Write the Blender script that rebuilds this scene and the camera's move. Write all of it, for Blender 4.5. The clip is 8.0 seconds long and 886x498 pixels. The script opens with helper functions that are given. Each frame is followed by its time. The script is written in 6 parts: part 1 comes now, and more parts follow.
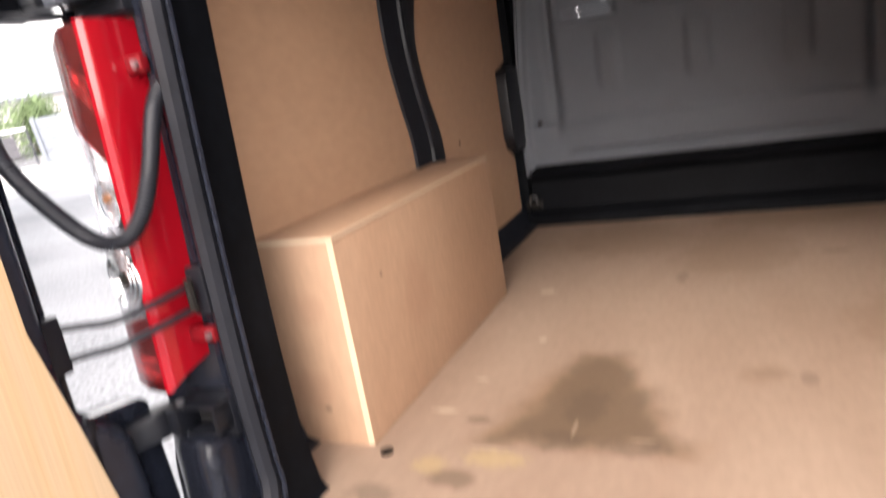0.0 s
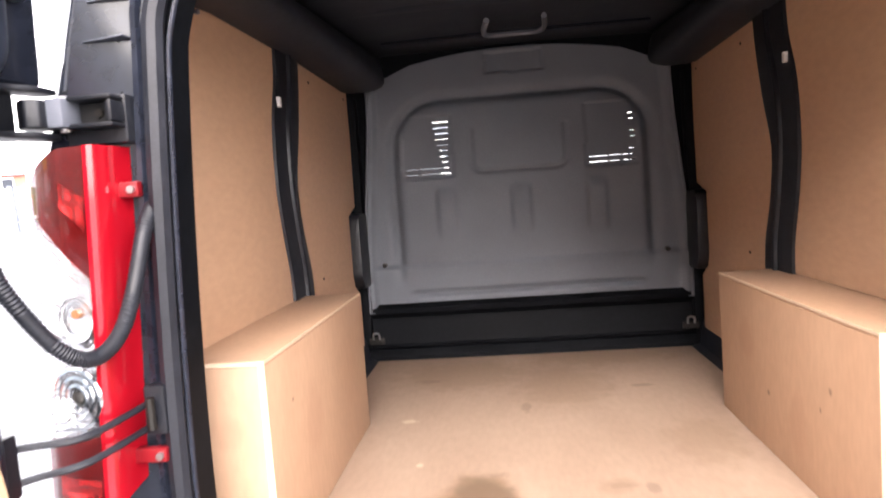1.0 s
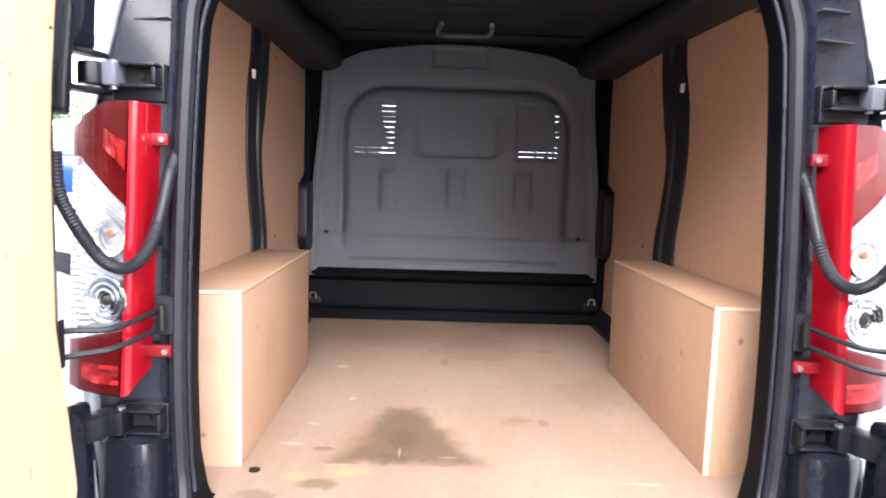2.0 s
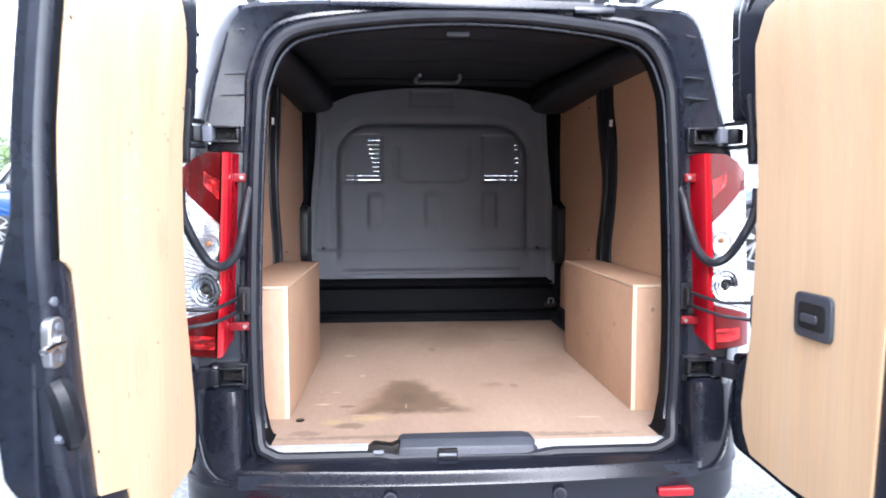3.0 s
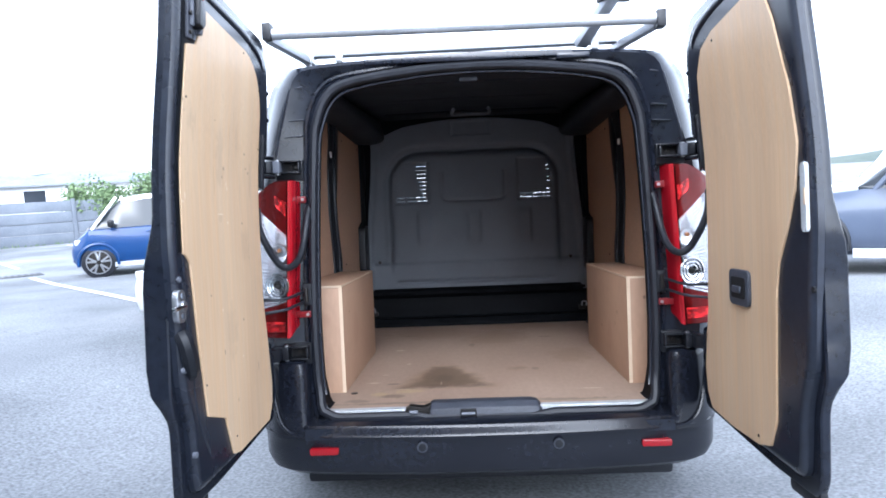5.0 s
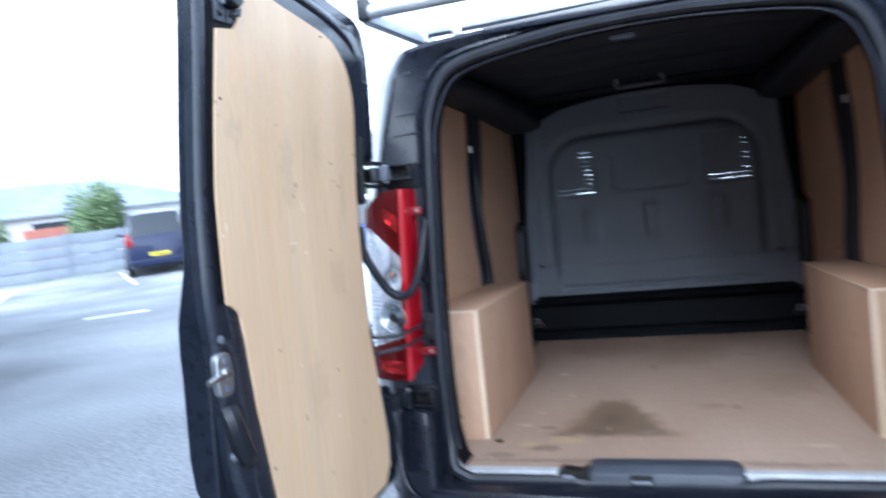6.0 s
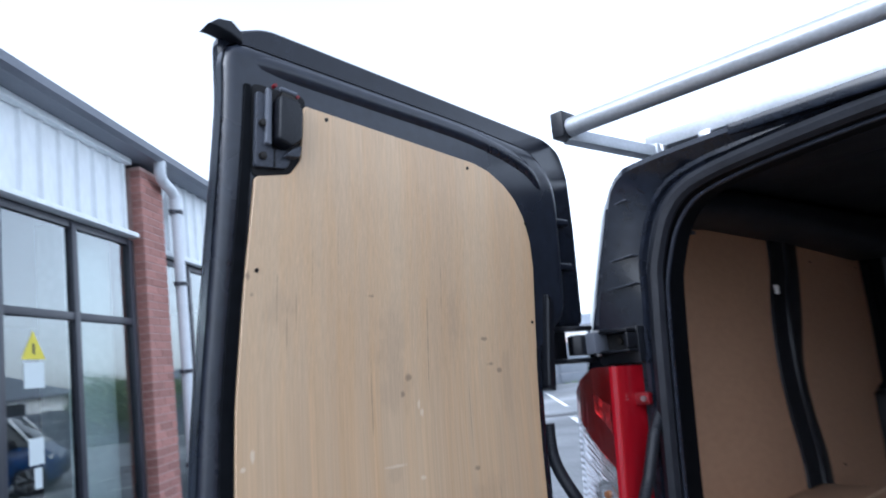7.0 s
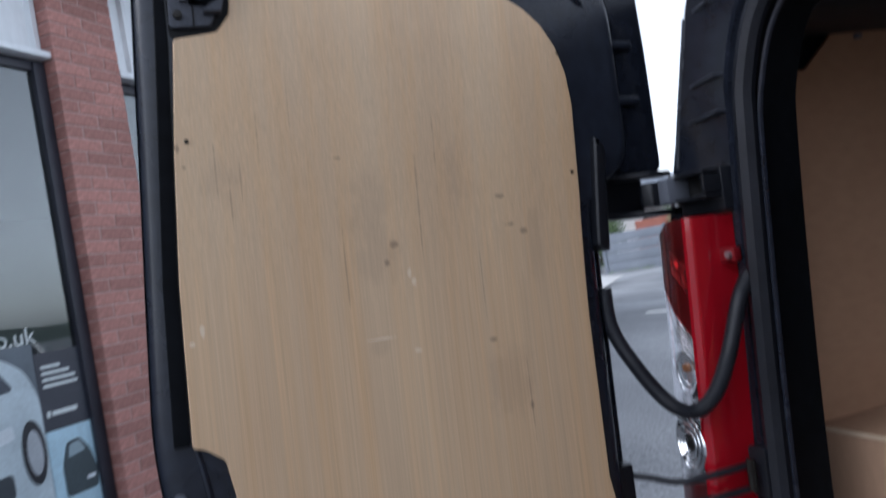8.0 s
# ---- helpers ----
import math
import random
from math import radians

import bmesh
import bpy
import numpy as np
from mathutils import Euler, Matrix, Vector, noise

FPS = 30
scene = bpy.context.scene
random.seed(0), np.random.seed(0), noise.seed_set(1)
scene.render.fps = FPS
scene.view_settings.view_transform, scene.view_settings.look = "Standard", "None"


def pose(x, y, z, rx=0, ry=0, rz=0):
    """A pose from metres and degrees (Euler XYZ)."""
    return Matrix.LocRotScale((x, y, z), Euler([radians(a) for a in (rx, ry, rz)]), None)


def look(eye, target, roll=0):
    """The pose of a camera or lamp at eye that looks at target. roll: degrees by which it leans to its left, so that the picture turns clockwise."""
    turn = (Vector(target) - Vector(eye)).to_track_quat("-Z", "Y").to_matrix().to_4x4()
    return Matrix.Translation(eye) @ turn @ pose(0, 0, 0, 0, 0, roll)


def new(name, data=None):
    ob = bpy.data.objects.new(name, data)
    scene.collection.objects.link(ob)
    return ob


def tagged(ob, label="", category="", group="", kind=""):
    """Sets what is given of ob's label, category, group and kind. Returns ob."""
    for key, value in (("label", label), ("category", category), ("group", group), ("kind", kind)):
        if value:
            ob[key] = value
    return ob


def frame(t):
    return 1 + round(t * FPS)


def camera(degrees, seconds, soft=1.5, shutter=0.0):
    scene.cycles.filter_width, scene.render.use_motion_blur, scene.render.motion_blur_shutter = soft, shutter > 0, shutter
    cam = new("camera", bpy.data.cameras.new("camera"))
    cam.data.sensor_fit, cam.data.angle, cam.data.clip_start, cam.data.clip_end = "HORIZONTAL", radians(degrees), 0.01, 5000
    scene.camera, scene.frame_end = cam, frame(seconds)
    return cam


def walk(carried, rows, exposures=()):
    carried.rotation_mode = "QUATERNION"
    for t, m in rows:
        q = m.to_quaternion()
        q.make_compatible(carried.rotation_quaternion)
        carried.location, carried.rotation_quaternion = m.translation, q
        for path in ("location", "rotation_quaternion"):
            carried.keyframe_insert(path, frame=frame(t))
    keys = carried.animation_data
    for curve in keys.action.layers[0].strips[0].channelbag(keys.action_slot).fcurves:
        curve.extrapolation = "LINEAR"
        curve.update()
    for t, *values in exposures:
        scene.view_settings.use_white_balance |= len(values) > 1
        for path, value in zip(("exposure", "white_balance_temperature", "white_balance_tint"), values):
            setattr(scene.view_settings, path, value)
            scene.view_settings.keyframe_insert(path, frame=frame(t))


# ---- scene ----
# The van's own axes (x across, y to its nose, z up from its floor) lie nose-down on sloping ground.
VAN = Matrix(((0.99994, 0.0, 0.01071, 0), (-0.00068, 0.99798, 0.06359, 0), (-0.01069, -0.06359, 0.99792, 0), (0, 0, 0, 1))) @ Matrix.Translation((0, 0, -0.10))

cam = camera(66.6, 8.0, soft=1.7, shutter=0.4)
PATH = [
    (0, (0.15, -0.794, 1.28), (-0.685, 0.957, 0.792), -9.9),
    (0.2, (0.094, -0.811, 1.325), (-0.669, 1.016, 1.038), -8.6),
    (0.5, (0.072, -0.874, 1.334), (-0.476, 1.041, 1.148), -7.5),
    (0.7, (0.003, -0.934, 1.33), (-0.283, 1.042, 1.226), -6.0),
    (1, (-0.076, -1.032, 1.329), (-0.268, 0.952, 1.168), -4.2),
    (1.5, (-0.117, -1.163, 1.32), (-0.161, 0.811, 1.001), 0.9),
    (1.7, (-0.112, -1.235, 1.323), (-0.094, 0.745, 1.044), 2.0),
    (2.8, (-0.187, -1.862, 1.293), (-0.095, 0.13, 1.135), 0.4),
    (3, (-0.21, -1.983, 1.311), (-0.077, 0.007, 1.163), -0.1),
    (3.5, (-0.185, -2.226, 1.322), (-0.125, -0.23, 1.209), -1.1),
    (4, (-0.07, -2.48, 1.296), (-0.144, -0.482, 1.229), -2.0),
    (4.2, (-0.073, -2.567, 1.28), (-0.142, -0.569, 1.232), -1.5),
    (5.3, (-0.007, -2.409, 1.262), (-0.114, -0.415, 1.153), -3.3),
    (5.5, (0.022, -2.281, 1.272), (-0.176, -0.296, 1.131), -3.6),
    (6, (0.043, -1.943, 1.32), (-0.578, -0.043, 1.251), -5.8),
    (6.2, (0.06, -1.788, 1.334), (-0.823, 0.006, 1.397), -6.2),
    (6.5, (0.105, -1.595, 1.392), (-1.069, 0.011, 1.593), -5.3),
    (7, (0.099, -1.275, 1.433), (-1.319, 0.081, 1.823), -4.5),
    (7.5, (0.088, -1.034, 1.428), (-1.573, 0.003, 1.836), -6.3),
    (7.7, (0.116, -0.96, 1.415), (-1.639, -0.05, 1.72), -6.0),
    (8, (0.183, -0.88, 1.393), (-1.66, -0.106, 1.472), -6.8),
]
# stops, and the white balance that the clip's camera shifts on its way
EXPOSURES = [(0.0, 3.1, 7100, 17), (0.5, 3.45, 7100, 18), (1.0, 3.95, 6900, 18), (1.5, 3.92, 6600, 17), (3.0, 3.5, 5850, 14), (3.5, 3.32, 5550, 12), (4.0, 2.97, 5600, 11), (5.5, 2.47, 5350, 10), (6.0, 2.47, 5150, 7), (6.5, 2.2, 5250, 8), (7.0, 1.6, 5400, 10), (7.5, 1.25, 5500, 12), (8.0, 1.05, 5700, 12)]
walk(cam, [(t, VAN @ look(eye, target, roll)) for t, eye, target, roll in PATH], EXPOSURES)

# ---- sky and sun: bright overcast ----
SUN_EL, SUN_AZ = 38.0, 185.0
world = bpy.data.worlds.new("sky")
scene.world = world
world.use_nodes = True
wn = world.node_tree.nodes
sky = wn.new("ShaderNodeTexSky")
sky.sky_type, sky.sun_disc = "NISHITA", False
sky.sun_elevation, sky.sun_rotation = radians(SUN_EL), radians(SUN_AZ)
sky.air_density, sky.dust_density, sky.ozone_density = 1.0, 2.0, 1.0
hsv = wn.new("ShaderNodeHueSaturation")
hsv.inputs["Saturation"].default_value = 0.2
world.node_tree.links.new(sky.outputs["Color"], hsv.inputs["Color"])
world.node_tree.links.new(hsv.outputs["Color"], wn["Background"].inputs["Color"])
wn["Background"].inputs["Strength"].default_value = 0.15
sun = new("sun", bpy.data.lights.new("sun", "SUN"))
sun.data.energy, sun.data.angle, sun.data.color = 0.5, radians(60), (1.0, 0.96, 0.9)
az, el = radians(SUN_AZ), radians(SUN_EL)
sun.matrix_world = look(Vector((math.sin(az) * math.cos(el), math.cos(az) * math.cos(el), math.sin(el))) * 50, (0, 0, 0))


# ---- materials ----
def nodes_of(name):
    m = bpy.data.materials.new(name)
    m.use_nodes = True
    return m, m.node_tree.nodes, m.node_tree.links, m.node_tree.nodes["Principled BSDF"]


def surf(name, a, b, rough=0.5, metal=0.0, scale=6.0, stretch=(1, 1, 1), fine=80.0, fine_amt=0.25, bump=0.1, coat=0.0, spec=0.5, vary=0.0, rough_var=0.15):
    """Two colours in broad cloudy patches, a finer grain over them, a little relief."""
    m, n, l, p = nodes_of(name)
    tc, mp = n.new("ShaderNodeTexCoord"), n.new("ShaderNodeMapping")
    mp.inputs["Scale"].default_value = stretch
    l.new(tc.outputs["Object"], mp.inputs["Vector"])
    big, small = n.new("ShaderNodeTexNoise"), n.new("ShaderNodeTexNoise")
    big.inputs["Scale"].default_value, big.inputs["Detail"].default_value = scale, 5
    small.inputs["Scale"].default_value, small.inputs["Detail"].default_value = fine, 4
    l.new(mp.outputs["Vector"], big.inputs["Vector"])
    l.new(mp.outputs["Vector"], small.inputs["Vector"])
    ramp = n.new("ShaderNodeMapRange")
    ramp.inputs["From Min"].default_value, ramp.inputs["From Max"].default_value = 0.32, 0.68
    l.new(big.outputs["Fac"], ramp.inputs["Value"])
    mix = n.new("ShaderNodeMix")
    mix.data_type = "RGBA"
    mix.inputs[6].default_value, mix.inputs[7].default_value = (*a, 1), (*b, 1)
    l.new(ramp.outputs["Result"], mix.inputs[0])
    grain = n.new("ShaderNodeMapRange")
    grain.inputs["From Min"].default_value, grain.inputs["From Max"].default_value = 0.3, 0.7
    grain.inputs["To Min"].default_value, grain.inputs["To Max"].default_value = 1 - fine_amt, 1 + fine_amt
    l.new(small.outputs["Fac"], grain.inputs["Value"])
    mul = n.new("ShaderNodeVectorMath")
    mul.operation = "SCALE"
    l.new(mix.outputs[2], mul.inputs[0])
    l.new(grain.outputs["Result"], mul.inputs["Scale"])
    last = mul.outputs["Vector"]
    if vary:
        info, hs, mr = n.new("ShaderNodeObjectInfo"), n.new("ShaderNodeHueSaturation"), n.new("ShaderNodeMapRange")
        mr.inputs["To Min"].default_value, mr.inputs["To Max"].default_value = 1 - vary, 1 + vary
        l.new(info.outputs["Random"], mr.inputs["Value"])
        l.new(mr.outputs["Result"], hs.inputs["Value"])
        l.new(last, hs.inputs["Color"])
        last = hs.outputs["Color"]
    l.new(last, p.inputs["Base Color"])
    rr = n.new("ShaderNodeMapRange")
    rr.inputs["To Min"].default_value, rr.inputs["To Max"].default_value = max(0.02, rough - rough_var * rough), min(1, rough + rough_var)
    l.new(big.outputs["Fac"], rr.inputs["Value"])
    l.new(rr.outputs["Result"], p.inputs["Roughness"])
    p.inputs["Metallic"].default_value, p.inputs["Coat Weight"].default_value = metal, coat
    p.inputs["Specular IOR Level"].default_value = spec
    if bump:
        bp = n.new("ShaderNodeBump")
        bp.inputs["Strength"].default_value, bp.inputs["Distance"].default_value = bump, 0.004
        l.new(small.outputs["Fac"], bp.inputs["Height"])
        l.new(bp.outputs["Normal"], p.inputs["Normal"])
    return m


def stained(m, spots, colour, amount=0.75, noise_scale=9.0):
    """Lay soft-edged stains over a material: spots are (centre, radii) in the object's own axes."""
    n, l = m.node_tree.nodes, m.node_tree.links
    p = n["Principled BSDF"]
    src = p.inputs["Base Color"].links[0].from_socket
    tc, ns = n.new("ShaderNodeTexCoord"), n.new("ShaderNodeTexNoise")
    ns.inputs["Scale"].default_value, ns.inputs["Detail"].default_value = noise_scale, 6
    l.new(tc.outputs["Object"], ns.inputs["Vector"])
    total = None
    for (centre, radii) in spots:
        sub, div, ln = n.new("ShaderNodeVectorMath"), n.new("ShaderNodeVectorMath"), n.new("ShaderNodeVectorMath")
        sub.operation, div.operation, ln.operation = "SUBTRACT", "DIVIDE", "LENGTH"
        sub.inputs[1].default_value, div.inputs[1].default_value = centre, radii
        l.new(tc.outputs["Object"], sub.inputs[0])
        l.new(sub.outputs[0], div.inputs[0])
        l.new(div.outputs[0], ln.inputs[0])
        add = n.new("ShaderNodeMath")
        add.operation = "MULTIPLY_ADD"
        add.inputs[1].default_value = 1.4
        l.new(ns.outputs["Fac"], add.inputs[0])
        l.new(ln.outputs["Value"], add.inputs[2])
        mr = n.new("ShaderNodeMapRange")
        mr.interpolation_type = "SMOOTHSTEP"
        mr.inputs["From Min"].default_value, mr.inputs["From Max"].default_value = 1.2, 1.85
        mr.inputs["To Min"].default_value, mr.inputs["To Max"].default_value = amount, 0.0
        l.new(add.outputs[0], mr.inputs["Value"])
        if total is None:
            total = mr.outputs["Result"]
        else:
            mx = n.new("ShaderNodeMath")
            mx.operation = "MAXIMUM"
            l.new(total, mx.inputs[0])
            l.new(mr.outputs["Result"], mx.inputs[1])
            total = mx.outputs[0]
    mix = n.new("ShaderNodeMix")
    mix.data_type = "RGBA"
    mix.inputs[7].default_value = (*colour, 1)
    l.new(total, mix.inputs[0])
    l.new(src, mix.inputs[6])
    l.new(mix.outputs[2], p.inputs["Base Color"])
    return m


def tapered(m, x, y, drift, length, half, soft, colour, amount, noise_scale):
    """A stain with a straight foot at y, half wide, that rounds off to a tip further along +y."""
    n, l = m.node_tree.nodes, m.node_tree.links
    p = n["Principled BSDF"]
    src = p.inputs["Base Color"].links[0].from_socket

    def calc(op, a, b=0.0, c=0.0):
        k = n.new("ShaderNodeMath")
        k.operation = op
        for socket, v in zip(k.inputs, (a, b, c)):
            if isinstance(v, (int, float)):
                socket.default_value = v
            else:
                l.new(v, socket)
        return k.outputs[0]
    tc, sep = n.new("ShaderNodeTexCoord"), n.new("ShaderNodeSeparateXYZ")
    l.new(tc.outputs["Object"], sep.inputs[0])
    along = calc("DIVIDE", calc("SUBTRACT", sep.outputs[1], y), length)
    room = calc("MULTIPLY", calc("POWER", calc("MAXIMUM", calc("SUBTRACT", 1.0, along), 0.0), 0.8), half)
    off = calc("ABSOLUTE", calc("SUBTRACT", calc("SUBTRACT", sep.outputs[0], x), calc("MULTIPLY", along, drift)))
    ends = calc("MAXIMUM", calc("MULTIPLY", along, -length), calc("MULTIPLY", calc("SUBTRACT", along, 0.86), length))
    edge = calc("MAXIMUM", calc("SUBTRACT", off, room), ends)
    ns = n.new("ShaderNodeTexNoise")
    ns.inputs["Scale"].default_value, ns.inputs["Detail"].default_value = noise_scale, 6
    l.new(tc.outputs["Object"], ns.inputs["Vector"])
    rough = calc("MULTIPLY_ADD", calc("SUBTRACT", ns.outputs["Fac"], 0.5), 0.15, edge)
    mr = n.new("ShaderNodeMapRange")
    mr.interpolation_type = "SMOOTHSTEP"
    mr.inputs["From Min"].default_value, mr.inputs["From Max"].default_value = -soft, soft
    mr.inputs["To Min"].default_value, mr.inputs["To Max"].default_value = amount, 0.0
    l.new(rough, mr.inputs["Value"])
    mix = n.new("ShaderNodeMix")
    mix.data_type = "RGBA"
    mix.inputs[7].default_value = (*colour, 1)
    l.new(mr.outputs["Result"], mix.inputs[0])
    l.new(src, mix.inputs[6])
    l.new(mix.outputs[2], p.inputs["Base Color"])
    return m


def plain(name, colour, rough=0.5, metal=0.0, coat=0.0, transmission=0.0, ior=1.45, spec=0.5, emit=0.0):
    m, n, l, p = nodes_of(name)
    p.inputs["Base Color"].default_value = (*colour, 1)
    p.inputs["Roughness"].default_value, p.inputs["Metallic"].default_value = rough, metal
    p.inputs["Coat Weight"].default_value, p.inputs["Transmission Weight"].default_value = coat, transmission
    p.inputs["IOR"].default_value, p.inputs["Specular IOR Level"].default_value = ior, spec
    if emit:
        p.inputs["Emission Color"].default_value = (*colour, 1)
        p.inputs["Emission Strength"].default_value = emit
    return m


M_BODY = surf("black_paint", (0.00765, 0.0095, 0.0153), (0.0115, 0.014, 0.0218), 0.15, coat=0.0, spec=0.42, scale=3, fine=40, bump=0.0, rough_var=0.05)
M_INNER = surf("black_inner_steel", (0.0105, 0.013, 0.0207), (0.0163, 0.02, 0.0305), 0.22, spec=0.5, scale=4, fine=50, bump=0.0)
M_PILLAR = surf("satin_black_steel", (0.00765, 0.009, 0.0131), (0.0124, 0.014, 0.0196), 0.42, spec=0.4, scale=4, fine=50, bump=0.0)
M_ROOF = surf("black_roof_lining", (0.010, 0.013, 0.020), (0.015, 0.018, 0.027), 0.5, spec=0.33, scale=4, fine=50, bump=0.02)
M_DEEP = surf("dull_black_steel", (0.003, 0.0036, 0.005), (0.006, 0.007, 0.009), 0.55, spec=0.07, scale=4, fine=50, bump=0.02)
M_BUMPER = surf("black_bumper", (0.00651, 0.00765, 0.012), (0.00976, 0.0115, 0.0176), 0.22, spec=0.40, scale=3, fine=60, bump=0.0, rough_var=0.05)
M_COVER = surf("dark_grey_plastic", (0.026, 0.030, 0.040), (0.038, 0.042, 0.055), 0.5, scale=9, fine=250, bump=0.1)
M_PLASTIC = surf("black_plastic", (0.00574, 0.0065, 0.00927), (0.00957, 0.011, 0.0153), 0.34, spec=0.36, scale=5, fine=300, bump=0.15)
M_RUBBER = surf("rubber", (0.00765, 0.009, 0.0131), (0.0124, 0.014, 0.0196), 0.45, spec=0.36, scale=12, fine=200, bump=0.1)
M_GREYPLAST = surf("grey_plastic", (0.035, 0.04, 0.053), (0.05, 0.055, 0.072), 0.5, scale=6, fine=250, bump=0.1)
M_BULK = surf("grey_bulkhead", (0.102, 0.116, 0.138), (0.128, 0.143, 0.167), 0.5, scale=2.5, fine=220, fine_amt=0.08, bump=0.12)
M_PLY = surf("box_plywood", (0.385, 0.235, 0.150), (0.46, 0.298, 0.196), 0.55, scale=2.2, stretch=(1, 1, 0.35), fine=70, fine_amt=0.05, bump=0.02)
M_PLYWALL = surf("side_plywood", (0.46, 0.284, 0.182), (0.53, 0.342, 0.221), 0.45, scale=1.6, stretch=(1, 0.4, 1), fine=60, fine_amt=0.05, bump=0.02)
M_PLYDOOR = surf("door_plywood", (0.57, 0.400, 0.250), (0.65, 0.480, 0.312), 0.42, scale=5.0, stretch=(1, 1.6, 0.18), fine=26, fine_amt=0.0, bump=0.0)
M_PLYEDGE = surf("plywood_edge", (0.56, 0.43, 0.30), (0.62, 0.49, 0.35), 0.6, scale=8, fine=120, fine_amt=0.03, bump=0.02)
M_PLYFLOOR = surf("floor_plywood", (0.270, 0.187, 0.138), (0.322, 0.232, 0.174), 0.5, scale=4.5, stretch=(1, 0.35, 1), fine=60, fine_amt=0.06, bump=0.03)
M_ALU = surf("aluminium", (0.38, 0.40, 0.43), (0.47, 0.49, 0.52), 0.36, metal=0.5, scale=10, fine=150, fine_amt=0.08, bump=0.03)
M_SILVER = surf("silver_trim", (0.38, 0.40, 0.42), (0.52, 0.54, 0.56), 0.45, metal=0.3, scale=20, fine=150, fine_amt=0.15, bump=0.05)
M_CHROME = plain("chrome", (0.75, 0.75, 0.76), 0.15, 1.0)
M_REFL = plain("silvered_plastic", (0.62, 0.62, 0.64), 0.16, 0.85)
M_REDBACK = plain("dull_silvered_plastic", (0.12, 0.10, 0.10), 0.4, 0.3)
M_CLUSTER = plain("cut_reflector", (0.55, 0.50, 0.50), 0.22, 0.8)
M_STEEL = plain("zinc_steel", (0.42, 0.43, 0.45), 0.35, 0.9)
M_RED = plain("red_lens", (0.32, 0.005, 0.012), 0.10, coat=0.5)
M_REDDARK = surf("ribbed_red_lens", (0.16, 0.003, 0.005), (0.30, 0.006, 0.008), 0.10, coat=0.3, scale=14, stretch=(1, 1, 2.5), fine=130, fine_amt=0.15, bump=0.1)
M_REDGLASS = plain("red_glass", (0.80, 0.022, 0.024), 0.03, transmission=1.0, ior=1.28)
M_REDTAB = plain("red_plastic_tab", (0.16, 0.004, 0.008), 0.35)
M_REFLECTOR = plain("red_reflector", (0.24, 0.004, 0.008), 0.2, coat=0.2)
M_CLEAR = plain("clear_lens", (0.95, 0.96, 0.97), 0.02, transmission=1.0, ior=1.12)
M_ORANGE = plain("amber_bulb", (0.26, 0.11, 0.05), 0.2, coat=0.5)
M_SHOWGLASS = plain("showroom_glass", (0.62, 0.74, 0.74), 0.01, transmission=1.0, ior=1.85)
M_GLASS = plain("window_glass", (0.92, 0.95, 0.96), 0.01, transmission=1.0, ior=1.5)
M_HINGE = plain("grey_hinge_paint", (0.12, 0.13, 0.155), 0.4)
M_SCREW = plain("dark_screw", (0.03, 0.028, 0.026), 0.4, 0.7)
M_WHITE = plain("white_plastic", (0.75, 0.75, 0.74), 0.5)
M_STRIP = surf("pale_reflective_strip", (0.42, 0.44, 0.45), (0.52, 0.54, 0.54), 0.4, scale=10, fine=120, fine_amt=0.1, bump=0.05)
# near black: the shade inside recesses, holes and joints, given as colour
M_HOLESHADE = plain("recess_shade", (0.004, 0.004, 0.005), 0.8)


def door_grain(m):
    """Long upright streaks in the veneer: fine fibres over broader, warmer and cooler bands."""
    n, l = m.node_tree.nodes, m.node_tree.links
    p = n["Principled BSDF"]
    last = p.inputs["Base Color"].links[0].from_socket
    tc = n.new("ShaderNodeTexCoord")
    for freq, squeeze, lo, hi in ((150, 0.006, 0.965, 1.028), (38, 0.012, 0.98, 1.015), (420, 0.006, 0.89, 1.08), (900, 0.010, 0.92, 1.06)):
        mp, ns, mr, sc = n.new("ShaderNodeMapping"), n.new("ShaderNodeTexNoise"), n.new("ShaderNodeMapRange"), n.new("ShaderNodeVectorMath")
        mp.inputs["Scale"].default_value = (1, 1, squeeze)
        mp.inputs["Location"].default_value = (0.3 * freq, 0, 0)
        ns.inputs["Scale"].default_value, ns.inputs["Detail"].default_value, ns.inputs["Roughness"].default_value = freq, 6, 0.7
        mr.inputs["From Min"].default_value, mr.inputs["From Max"].default_value = 0.3, 0.7
        mr.inputs["To Min"].default_value, mr.inputs["To Max"].default_value = lo, hi
        l.new(tc.outputs["Object"], mp.inputs["Vector"])
        l.new(mp.outputs["Vector"], ns.inputs["Vector"])
        l.new(ns.outputs["Fac"], mr.inputs["Value"])
        if freq == 38:
            mix = n.new("ShaderNodeMix")
            mix.data_type, mix.blend_type = "RGBA", "MULTIPLY"
            mix.inputs[7].default_value = (1.02, 0.955, 0.865, 1)
            warm = n.new("ShaderNodeMapRange")
            warm.inputs["From Min"].default_value, warm.inputs["From Max"].default_value = 0.42, 0.66
            l.new(ns.outputs["Fac"], warm.inputs["Value"])
            l.new(warm.outputs["Result"], mix.inputs[0])
            l.new(last, mix.inputs[6])
            last = mix.outputs[2]
        sc.operation = "SCALE"
        l.new(last, sc.inputs[0])
        l.new(mr.outputs["Result"], sc.inputs["Scale"])
        last = sc.outputs["Vector"]
    l.new(last, p.inputs["Base Color"])
    return m


door_grain(M_PLYDOOR)
